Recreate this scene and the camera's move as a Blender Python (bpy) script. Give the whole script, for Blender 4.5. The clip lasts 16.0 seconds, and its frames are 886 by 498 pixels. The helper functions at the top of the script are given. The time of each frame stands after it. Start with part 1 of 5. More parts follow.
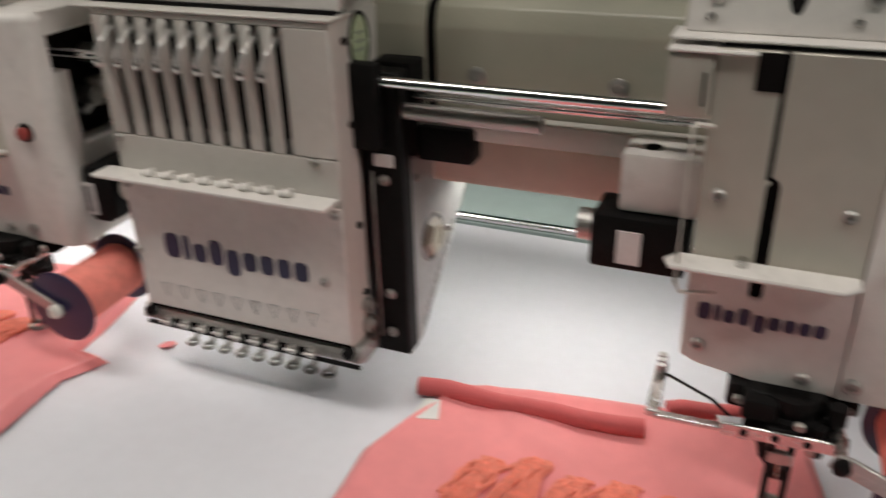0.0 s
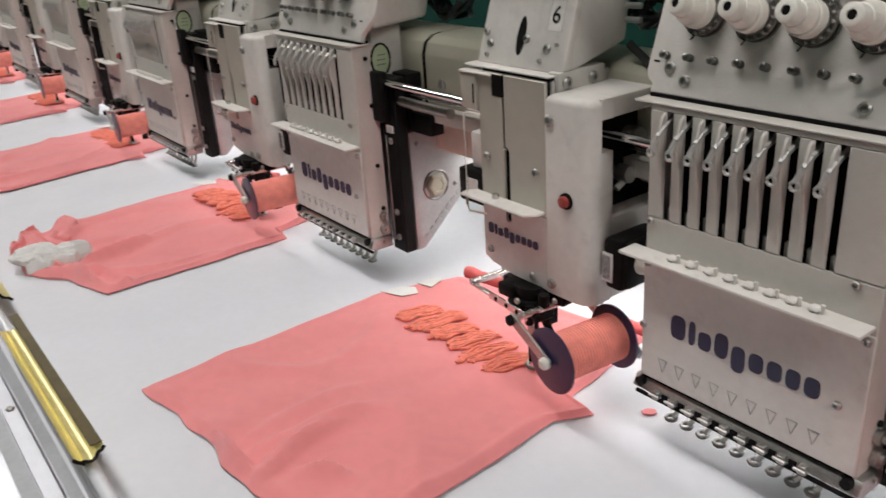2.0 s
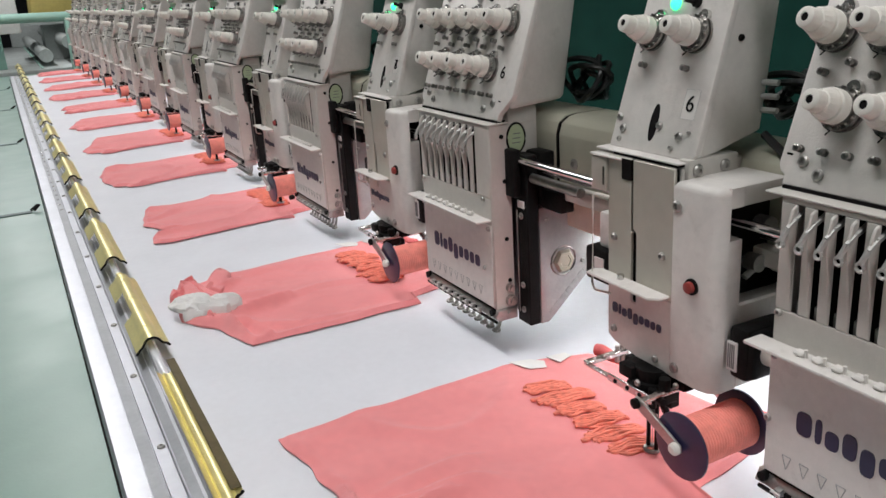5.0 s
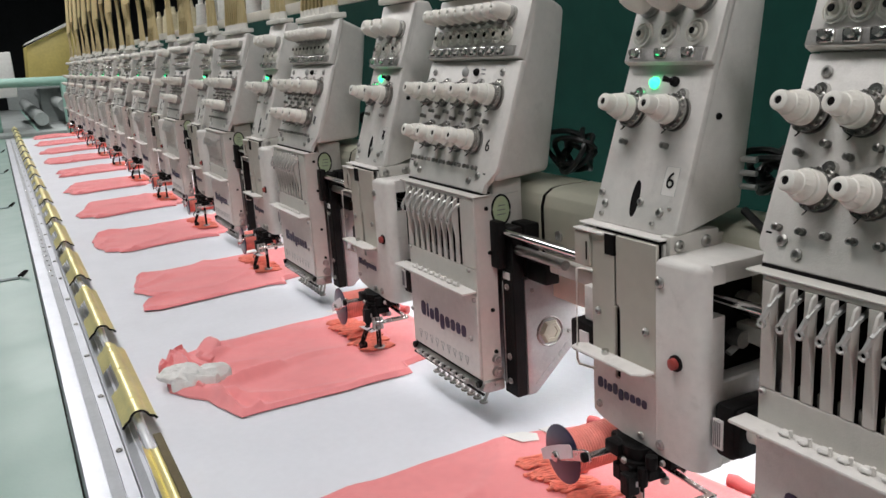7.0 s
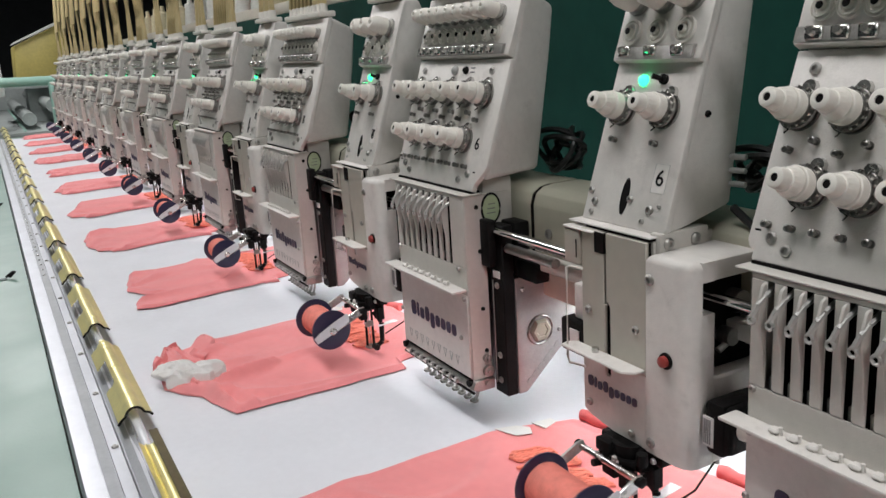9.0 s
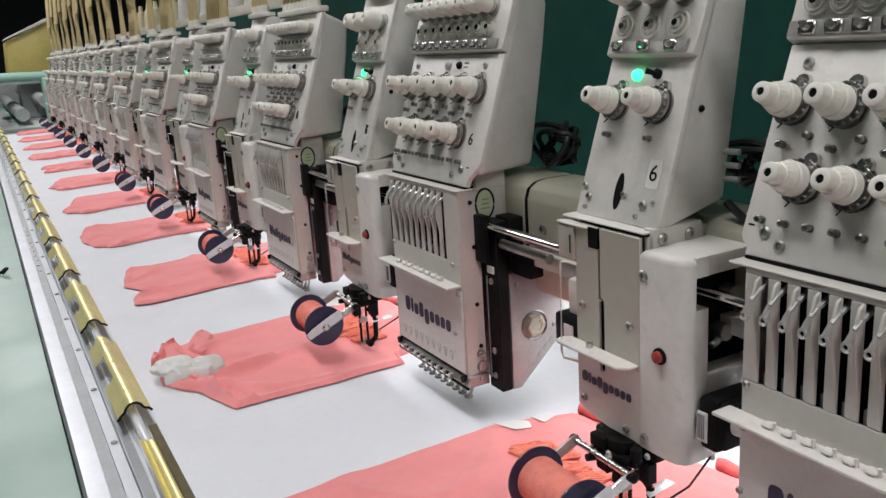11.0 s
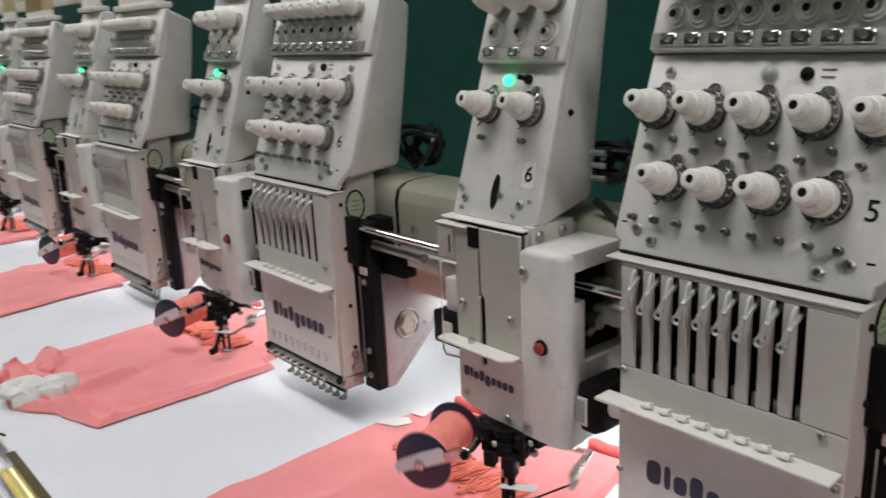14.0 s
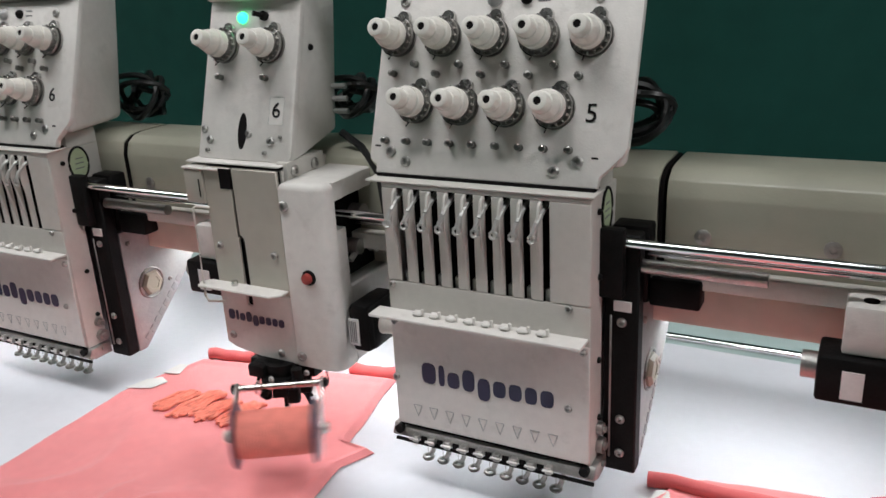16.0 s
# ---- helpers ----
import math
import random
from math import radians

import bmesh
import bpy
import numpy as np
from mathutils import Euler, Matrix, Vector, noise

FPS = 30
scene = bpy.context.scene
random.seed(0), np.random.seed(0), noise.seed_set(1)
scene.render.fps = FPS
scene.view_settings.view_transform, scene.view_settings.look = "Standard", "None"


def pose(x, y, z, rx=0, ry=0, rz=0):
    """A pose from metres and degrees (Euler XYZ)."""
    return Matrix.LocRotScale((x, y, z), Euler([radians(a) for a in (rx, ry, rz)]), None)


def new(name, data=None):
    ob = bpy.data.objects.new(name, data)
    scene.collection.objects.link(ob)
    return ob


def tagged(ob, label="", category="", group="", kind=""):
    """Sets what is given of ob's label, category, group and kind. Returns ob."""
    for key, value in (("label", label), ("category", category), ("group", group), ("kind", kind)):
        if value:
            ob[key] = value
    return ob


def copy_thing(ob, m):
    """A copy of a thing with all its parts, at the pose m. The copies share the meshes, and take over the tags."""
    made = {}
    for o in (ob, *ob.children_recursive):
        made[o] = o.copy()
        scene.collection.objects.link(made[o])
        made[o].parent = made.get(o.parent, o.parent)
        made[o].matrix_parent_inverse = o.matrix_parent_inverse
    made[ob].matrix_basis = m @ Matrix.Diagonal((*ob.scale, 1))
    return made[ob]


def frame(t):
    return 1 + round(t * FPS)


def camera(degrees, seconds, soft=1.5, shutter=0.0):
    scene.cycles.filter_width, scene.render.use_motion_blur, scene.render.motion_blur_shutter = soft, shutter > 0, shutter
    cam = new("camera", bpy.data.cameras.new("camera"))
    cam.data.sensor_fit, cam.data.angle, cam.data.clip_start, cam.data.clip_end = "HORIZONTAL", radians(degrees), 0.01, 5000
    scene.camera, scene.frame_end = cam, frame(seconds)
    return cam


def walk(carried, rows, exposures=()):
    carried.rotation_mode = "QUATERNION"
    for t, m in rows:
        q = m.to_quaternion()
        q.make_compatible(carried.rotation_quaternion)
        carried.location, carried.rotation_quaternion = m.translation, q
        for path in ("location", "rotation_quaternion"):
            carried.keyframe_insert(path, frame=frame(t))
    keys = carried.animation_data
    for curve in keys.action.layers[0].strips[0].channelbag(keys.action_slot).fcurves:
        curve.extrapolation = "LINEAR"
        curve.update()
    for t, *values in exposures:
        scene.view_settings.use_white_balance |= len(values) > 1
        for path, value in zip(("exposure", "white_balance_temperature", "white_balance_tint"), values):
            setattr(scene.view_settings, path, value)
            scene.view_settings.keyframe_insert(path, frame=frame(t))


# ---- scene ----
cam = camera(56.57, 16.0, soft=1.5, shutter=0.45)
# seconds, eye, yaw, pitch, roll
PATH = [
    (0.0, 0.5070, -0.3784, 1.1257, 22.27, -27.02, 1.27),
    (0.5, 0.4781, -0.3892, 1.1410, 32.35, -26.22, 2.67),
    (1.0, 0.4618, -0.3952, 1.1432, 38.31, -25.87, 3.30),
    (1.5, 0.4592, -0.4105, 1.1522, 46.36, -24.71, 3.37),
    (2.0, 0.4640, -0.4143, 1.1647, 52.55, -23.18, 3.61),
    (2.5, 0.4740, -0.4125, 1.1652, 55.98, -22.02, 3.86),
    (3.0, 0.4758, -0.4140, 1.1660, 58.39, -20.92, 3.88),
    (3.5, 0.4737, -0.4221, 1.1657, 60.17, -20.35, 3.88),
    (4.0, 0.4785, -0.4253, 1.1706, 61.37, -19.36, 3.72),
    (4.5, 0.4820, -0.4251, 1.1736, 62.03, -18.48, 3.61),
    (5.0, 0.4806, -0.4212, 1.1773, 62.16, -17.99, 3.48),
    (7.5, 0.4804, -0.4107, 1.1896, 61.51, -13.51, 3.60),
    (8.0, 0.4805, -0.4100, 1.1900, 61.27, -13.68, 3.59),
    (8.5, 0.4795, -0.4115, 1.1881, 61.09, -13.80, 3.55),
    (9.0, 0.4792, -0.4099, 1.1872, 61.01, -14.00, 3.54),
    (11.5, 0.4780, -0.4079, 1.1872, 60.56, -14.42, 3.59),
    (12.0, 0.4785, -0.4082, 1.1879, 60.50, -14.48, 3.52),
    (12.5, 0.4793, -0.4076, 1.1879, 60.45, -14.49, 3.49),
    (13.0, 0.4785, -0.4090, 1.1878, 60.02, -14.55, 3.46),
    (13.5, 0.4728, -0.4213, 1.1925, 55.26, -14.83, 2.93),
    (14.0, 0.4628, -0.4422, 1.1960, 48.98, -15.28, 2.65),
    (14.5, 0.4597, -0.4561, 1.1942, 41.67, -15.85, 2.50),
    (15.0, 0.4608, -0.4677, 1.1888, 33.37, -17.95, 3.35),
    (15.5, 0.4501, -0.4823, 1.1858, 29.39, -18.71, 3.18),
    (16.0, 0.4466, -0.4904, 1.1832, 27.48, -19.14, 2.98),
]
walk(cam, [(t, pose(x, y, z, 90 + pitch, roll, yaw)) for t, x, y, z, yaw, pitch, roll in PATH],
     exposures=[(0.0, -0.24, 7100, 11), (0.5, -0.16, 6900, 10), (1.0, -0.17, 6850, 10), (2.0, -0.07, 6750, 10), (3.5, 0.0, 6600, 10), (5.0, 0.0, 6500, 10), (13.5, 0.0, 6500, 9), (15.0, -0.03, 6450, 8), (16.0, 0.09, 6400, 9)])

# how far the sewing frame has been driven, in metres along and across the table
DRIVE = [
    (0.0, -0.0014, -0.0061),
    (0.5, -0.0054, -0.0054),
    (1.0, -0.0034, -0.0051),
    (1.5, 0.0016, -0.0045),
    (2.0, 0.0006, -0.0021),
    (2.5, -0.0041, -0.0031),
    (3.0, -0.0045, 0.0006),
    (3.5, -0.0000, -0.0000),
    (4.0, 0.0041, -0.0004),
    (4.5, 0.0078, -0.0008),
    (5.0, 0.0065, 0.0026),
    (7.5, 0.0089, 0.0099),
    (8.0, 0.0081, 0.0128),
    (8.5, 0.0033, 0.0129),
    (9.0, 0.0010, 0.0156),
    (11.5, 0.0014, 0.0213),
    (12.0, 0.0054, 0.0213),
    (12.5, 0.0082, 0.0228),
    (13.0, 0.0070, 0.0237),
    (13.5, 0.0026, 0.0231),
    (14.0, 0.0022, 0.0244),
    (14.5, 0.0015, 0.0218),
    (15.0, 0.0011, 0.0217),
    (15.5, 0.0007, 0.0240),
    (16.0, -0.0024, 0.0245),
]
# seconds, degrees: turn of the tape guides round their needles
SPIN = [(0.0, 362), (0.2, 345), (0.4, 268), (0.5, 264), (0.6, 235), (0.8, 186), (1.0, 180), (1.4, 184), (1.5, 212), (1.6, 235),
        (1.8, 290), (2.0, 354), (2.3, 355), (2.6, 352), (2.7, 310), (2.8, 262), (3.0, 222), (3.1, 196), (3.3, 177), (4.3, 177),
        (4.4, 200), (4.5, 228), (4.6, 260), (4.7, 278), (4.8, 302), (4.9, 340), (5.0, 361), (5.2, 362), (6.0, 360), (6.2, 310),
        (6.4, 258), (6.7, 200), (7.0, 177), (7.3, 177), (7.4, 194), (7.5, 222), (7.6, 238), (7.7, 254), (7.8, 285), (7.9, 315),
        (8.0, 354), (8.1, 360), (8.6, 358), (8.7, 330), (8.8, 276), (8.9, 272), (9.0, 270), (9.1, 232), (9.2, 204), (9.4, 178),
        (10.4, 177), (10.7, 220), (11.0, 268), (11.4, 266), (11.5, 224), (11.6, 202), (11.8, 174), (12.3, 174), (12.4, 210), (12.5, 254),
        (12.6, 258), (12.7, 286), (12.8, 312), (12.9, 340), (13.0, 352), (13.4, 356), (13.5, 354), (13.6, 312), (13.7, 264), (13.8, 257),
        (13.9, 238), (14.0, 202), (14.2, 178), (14.6, 178), (14.7, 200), (14.8, 226), (14.9, 248), (15.0, 264), (15.1, 310), (15.2, 345),
        (15.4, 360), (15.8, 358), (15.9, 334), (16.0, 302)]

# ---- world and light ----
world = bpy.data.worlds.new("world")
scene.world = world
world.use_nodes = True
world.node_tree.nodes["Background"].inputs[0].default_value = (0.9, 0.95, 1.0, 1)
world.node_tree.nodes["Background"].inputs[1].default_value = 0.03


def area(name, at, size, size_y, watts, colour, turn=(0, 0, 0)):
    lamp = bpy.data.lights.new(name, "AREA")
    lamp.shape, lamp.size, lamp.size_y, lamp.energy, lamp.color = "RECTANGLE", size, size_y, watts, colour
    ob = new(name, lamp)
    ob.matrix_world = pose(*at, *turn)
    return ob


PITCH = 0.5          # from one sewing head to the next
UNITS = range(5, 17)  # numbers on the heads
TOP = 0.80           # the cloth on the table
scene.view_settings.exposure = 0.0
for x, watts in ((-7.6, 34), (-5.0, 36), (-2.6, 33), (-0.2, 26), (2.4, 40)):
    area("ceiling_tube_light", (x, -0.65, 2.95), 1.3, 0.35, watts, (0.98, 0.975, 0.98))
# unseen fill lamps added to brighten what lies behind the heads
for x in (-4.0, -1.4, 1.0):
    area("rear_fill_light", (x, 1.7, 2.95), 1.3, 0.35, 8, (0.98, 0.975, 0.98))
area("work_light", (-2.74, 0.105, 0.9255), 6.48, 0.015, 9.0, (0.97, 0.99, 1.0))


# ---- materials ----
def mat(name, colour, rough=0.5, metal=0.0, vary=0.08, scale=30.0, bump=0.0, bump_scale=300.0, emit=0.0, spec=0.5, coat=0.0, dirt=0.0):
    """A surface with colour drift at two scales, fine relief and, if asked, grime in blotches."""
    m = bpy.data.materials.new(name)
    m.use_nodes = True
    nt = m.node_tree
    b = nt.nodes["Principled BSDF"]
    b.inputs["Roughness"].default_value, b.inputs["Metallic"].default_value = rough, metal
    b.inputs["Specular IOR Level"].default_value = spec
    b.inputs["Coat Weight"].default_value = coat
    tc = nt.nodes.new("ShaderNodeTexCoord")
    col = None
    for sc, amount in ((scale, vary), (scale * 9, vary * 0.6)):
        n = nt.nodes.new("ShaderNodeTexNoise")
        n.inputs["Scale"].default_value, n.inputs["Detail"].default_value = sc, 4
        nt.links.new(tc.outputs["Object"], n.inputs["Vector"])
        r = nt.nodes.new("ShaderNodeMapRange")
        r.inputs["From Min"].default_value, r.inputs["From Max"].default_value = 0.3, 0.7
        r.inputs["To Min"].default_value, r.inputs["To Max"].default_value = 1 - amount, 1 + amount
        nt.links.new(n.outputs["Fac"], r.inputs["Value"])
        mix = nt.nodes.new("ShaderNodeMix")
        mix.data_type, mix.blend_type = "RGBA", "MULTIPLY"
        mix.inputs["Factor"].default_value = 1
        if col is None:
            mix.inputs["A"].default_value = (*colour, 1)
        else:
            nt.links.new(col, mix.inputs["A"])
        nt.links.new(r.outputs["Result"], mix.inputs["B"])
        col = mix.outputs["Result"]
    if dirt:
        n = nt.nodes.new("ShaderNodeTexNoise")
        n.inputs["Scale"].default_value, n.inputs["Detail"].default_value, n.inputs["Roughness"].default_value = 45, 8, 0.7
        nt.links.new(tc.outputs["Object"], n.inputs["Vector"])
        r = nt.nodes.new("ShaderNodeMapRange")
        r.inputs["From Min"].default_value, r.inputs["From Max"].default_value = 0.56, 0.75
        r.inputs["To Max"].default_value = dirt
        nt.links.new(n.outputs["Fac"], r.inputs["Value"])
        mix = nt.nodes.new("ShaderNodeMix")
        mix.data_type = "RGBA"
        mix.inputs["B"].default_value = (0.16, 0.13, 0.1, 1)
        nt.links.new(r.outputs["Result"], mix.inputs["Factor"])
        nt.links.new(col, mix.inputs["A"])
        col = mix.outputs["Result"]
    nt.links.new(col, b.inputs["Base Color"])
    rr = nt.nodes.new("ShaderNodeTexNoise")
    rr.inputs["Scale"].default_value = scale * 3
    nt.links.new(tc.outputs["Object"], rr.inputs["Vector"])
    rm = nt.nodes.new("ShaderNodeMapRange")
    rm.inputs["To Min"].default_value, rm.inputs["To Max"].default_value = max(0.02, rough - 0.1), min(1, rough + 0.1)
    nt.links.new(rr.outputs["Fac"], rm.inputs["Value"])
    nt.links.new(rm.outputs["Result"], b.inputs["Roughness"])
    if bump:
        n = nt.nodes.new("ShaderNodeTexNoise")
        n.inputs["Scale"].default_value, n.inputs["Detail"].default_value = bump_scale, 3
        nt.links.new(tc.outputs["Object"], n.inputs["Vector"])
        bp = nt.nodes.new("ShaderNodeBump")
        bp.inputs["Strength"].default_value, bp.inputs["Distance"].default_value = bump, 0.002
        nt.links.new(n.outputs["Fac"], bp.inputs["Height"])
        nt.links.new(bp.outputs["Normal"], b.inputs["Normal"])
    if emit:
        b.inputs["Emission Color"].default_value = (*colour, 1)
        b.inputs["Emission Strength"].default_value = emit
    return m


def weave(name, colour, rough, threads, depth, sheen=0.0, vary=0.05):
    """Knitted or woven cloth: fine crossing threads over slow colour drift."""
    m = mat(name, colour, rough, 0, vary, 12.0, 0, spec=0.2)
    nt = m.node_tree
    b = nt.nodes["Principled BSDF"]
    b.inputs["Sheen Weight"].default_value = sheen
    tc = nt.nodes["Texture Coordinate"]
    total = None
    for direction in ("X", "Y"):
        w = nt.nodes.new("ShaderNodeTexWave")
        w.bands_direction = direction
        w.inputs["Scale"].default_value, w.inputs["Distortion"].default_value = threads, 1.5
        nt.links.new(tc.outputs["Object"], w.inputs["Vector"])
        if total is None:
            total = w.outputs["Fac"]
        else:
            add = nt.nodes.new("ShaderNodeMath")
            nt.links.new(total, add.inputs[0])
            nt.links.new(w.outputs["Fac"], add.inputs[1])
            total = add.outputs[0]
    bp = nt.nodes.new("ShaderNodeBump")
    bp.inputs["Strength"].default_value, bp.inputs["Distance"].default_value = depth, 0.001
    nt.links.new(total, bp.inputs["Height"])
    nt.links.new(bp.outputs["Normal"], b.inputs["Normal"])
    return m


PAINT = mat("cream_white_paint", (0.55, 0.525, 0.485), 0.42, 0, 0.05, 20, 0.12, 700, dirt=0.20)
PANEL = mat("white_paint", (0.68, 0.65, 0.615), 0.45, 0, 0.06, 16, 0.12, 700, dirt=0.23)
BEAMP = mat("grey_green_paint", (0.40, 0.39, 0.31), 0.36, 0, 0.05, 8, 0.08, 500, dirt=0.08)
SATIN = mat("satin_nickel", (0.50, 0.47, 0.41), 0.42, 0.35, 0.05, 10, 0.06, 300)
PALE = mat("pale_teal_paint", (0.50, 0.62, 0.60), 0.4, 0, 0.05, 5)
BEIGE = mat("beige_paint", (0.68, 0.63, 0.54), 0.55, 0, 0.06, 8, 0.1, 300)
LEVER = mat("worn_grey_steel", (0.52, 0.51, 0.49), 0.4, 0.5, 0.1, 60)
KNOB = mat("cream_plastic", (0.74, 0.71, 0.65), 0.45, 0, 0.05, 60, 0.1, 500)
STEEL = mat("bright_steel", (0.62, 0.61, 0.59), 0.25, 1, 0.10, 60)
DULL = mat("dull_steel", (0.42, 0.41, 0.39), 0.45, 1, 0.15, 60, 0.2, 600)
GUN = mat("dark_worn_steel", (0.30, 0.29, 0.275), 0.34, 1, 0.25, 90, 0.2, 700)
CHROME = mat("polished_steel", (0.8, 0.8, 0.8), 0.10, 1, 0.04, 40)
BLACK = mat("black_oxide", (0.008, 0.0075, 0.0075), 0.5, 0, 0.25, 60, 0.15, 500, spec=0.10)
ARM = mat("grey_cast_metal", (0.36, 0.36, 0.355), 0.42, 0.35, 0.08, 40, 0.1, 500)
BRONZE = mat("dark_bronze", (0.10, 0.075, 0.03), 0.4, 0.6, 0.2, 40)
# near-black: paints the shade inside slots, holes and gaps; also fills joints
DARK = mat("black_recess_shade", (0.006, 0.005, 0.005), 0.8, 0, 0.2, 60, spec=0.1)
NAVY = mat("navy_print", (0.02, 0.02, 0.06), 0.5, 0, 0.1, 60)
INK = mat("grey_print", (0.2, 0.2, 0.2), 0.6, 0, 0.1, 60)
SPOOL = mat("navy_plastic", (0.022, 0.020, 0.060), 0.33, 0, 0.15, 40, coat=0.2)
RED = mat("red_button", (0.30, 0.045, 0.038), 0.4, 0, 0.1, 60)
LED = mat("green_light", (0.03, 0.82, 0.26), 0.3, 0, 0.0, 60, emit=3.2)
DOME = mat("grey_dome", (0.35, 0.35, 0.34), 0.35, 0, 0.1, 60)
LABEL = mat("white_label", (0.75, 0.74, 0.72), 0.5, 0, 0.05, 60)
STICK = mat("green_sticker", (0.45, 0.52, 0.33), 0.4, 0, 0.05, 60)
TUBE = mat("amber_tube", (0.62, 0.50, 0.27), 0.35, 0, 0.08, 40)
GREEN = mat("dark_green_sheet", (0.0114, 0.0550, 0.0432), 0.75, 0, 0.12, 3, 0.1, 200, spec=0.08)
MINT = mat("mint_green_table", (0.152, 0.258, 0.213), 0.40, 0, 0.05, 3, 0.06, 250, dirt=0.04)
TEAL = mat("light_green_paint", (0.33, 0.55, 0.47), 0.38, 0, 0.06, 5, 0.05, 250)
ALU = mat("brushed_aluminium", (0.52, 0.53, 0.57), 0.36, 0.8, 0.05, 10, 0.03, 400)
STRAP = mat("dark_grey_webbing", (0.12, 0.16, 0.155), 0.7, 0, 0.1, 60)
GROOVE = mat("grey_insert", (0.36, 0.37, 0.39), 0.5, 0, 0.08, 20)
GOLD = mat("gold_sheet", (0.90, 0.80, 0.38), 0.34, 0.42, 0.08, 30, 0.07, 45)
CLEAR = mat("milky_plastic", (0.70, 0.71, 0.74), 0.2, 0, 0.05, 20)
SHIRT = weave("salmon_knit", (0.85, 0.285, 0.29), 0.85, 520, 0.25, 0.25)
HEM = weave("red_knit", (0.70, 0.15, 0.15), 0.85, 520, 0.3, 0.2)
CORD = mat("orange_cord", (0.84, 0.235, 0.165), 0.7, 0, 0.15, 200, 0.4, 900)
TAPE = mat("orange_tape", (0.84, 0.255, 0.205), 0.7, 0, 0.10, 120, 0.3, 600)
SHEET = weave("white_backing", (0.695, 0.705, 0.75), 0.8, 420, 0.12, 0.1, 0.025)
GLOVE = weave("white_cotton", (0.86, 0.85, 0.83), 0.9, 300, 0.5, 0.2)
YELLOW = mat("yellow_cover", (0.55, 0.45, 0.14), 0.5, 0, 0.1, 6)
GREY = mat("grey_metal", (0.38, 0.41, 0.40), 0.45, 0, 0.12, 6)
CONCRETE = mat("painted_floor", (0.20, 0.24, 0.22), 0.5, 0, 0.15, 2, 0.1, 60, dirt=0.15)
WALL = mat("dark_wall", (0.045, 0.05, 0.055), 0.8, 0, 0.15, 2)
CEIL = mat("grey_ceiling", (0.35, 0.35, 0.34), 0.8, 0, 0.1, 2)
WIRE = mat("black_cable", (0.015, 0.015, 0.015), 0.4, 0, 0.1, 60)
CONES = [mat("thread_" + n, c, 0.8, 0, 0.1, 90, 0.4, 900) for n, c in (("cream", (0.7, 0.62, 0.42)), ("white", (0.75, 0.74, 0.7)), ("coral", (0.75, 0.25, 0.15)))]


# ---- mesh code ----
def merge(bm, piece):
    me = bpy.data.meshes.new("piece")
    piece.to_mesh(me)
    piece.free()
    bm.from_mesh(me)
    bpy.data.meshes.remove(me)


def box(bm, x0, x1, y0, y1, z0, z1, r=0.0, seg=2):
    p = bmesh.new()
    bmesh.ops.create_cube(p, size=1)
    bmesh.ops.scale(p, vec=(x1 - x0, y1 - y0, z1 - z0), verts=p.verts)
    bmesh.ops.translate(p, vec=((x0 + x1) / 2, (y0 + y1) / 2, (z0 + z1) / 2), verts=p.verts)
    if r:
        bmesh.ops.bevel(p, geom=p.edges, offset=r, segments=seg, affect="EDGES", profile=0.5)
    merge(bm, p)
    return bm


def rod(bm, a, b, r0, r1=None, seg=12, r=0.0):
    """A round bar or cone from a to b."""
    a, b = Vector(a), Vector(b)
    p = bmesh.new()
    bmesh.ops.create_cone(p, cap_ends=True, segments=seg, radius1=r0, radius2=r0 if r1 is None else r1, depth=(b - a).length)
    if r:
        rim = [e for e in p.edges if abs(e.verts[0].co.z - e.verts[1].co.z) < 1e-6]
        bmesh.ops.bevel(p, geom=rim, offset=r, segments=2, affect="EDGES", profile=0.5)
    turn = (b - a).to_track_quat("Z", "Y").to_matrix().to_4x4()
    bmesh.ops.transform(p, matrix=Matrix.Translation((a + b) / 2) @ turn, verts=p.verts)
    merge(bm, p)
    return bm


def turned(bm, a, way, steps, seg=16):
    """A lathe shape: (distance along the axis, radius) from a along way."""
    turn = Matrix.Translation(a) @ Vector(way).to_track_quat("Z", "Y").to_matrix().to_4x4()
    rings = []
    for d, r in steps:
        rings.append([bm.verts.new(turn @ Vector((r * math.cos(2 * math.pi * k / seg), r * math.sin(2 * math.pi * k / seg), d))) for k in range(seg)])
    for p, q in zip(rings, rings[1:]):
        for k in range(seg):
            bm.faces.new((p[k], p[(k + 1) % seg], q[(k + 1) % seg], q[k]))
    bm.faces.new(rings[0][::-1])
    bm.faces.new(rings[-1])
    return bm


def prism(bm, axis, lo, hi, outline, r=0.0, seg=2):
    """An outline in the two other axes, drawn out along an axis."""
    p = bmesh.new()
    order = {"x": lambda u, v, w: (w, u, v), "y": lambda u, v, w: (u, w, v), "z": lambda u, v, w: (u, v, w)}[axis]
    a = [p.verts.new(order(u, v, lo)) for u, v in outline]
    b = [p.verts.new(order(u, v, hi)) for u, v in outline]
    n = len(outline)
    p.faces.new(a[::-1])
    p.faces.new(b)
    for k in range(n):
        p.faces.new((a[k], a[(k + 1) % n], b[(k + 1) % n], b[k]))
    bmesh.ops.recalc_face_normals(p, faces=p.faces)
    if r:
        bmesh.ops.bevel(p, geom=p.edges, offset=r, segments=seg, affect="EDGES", profile=0.5)
    merge(bm, p)
    return bm


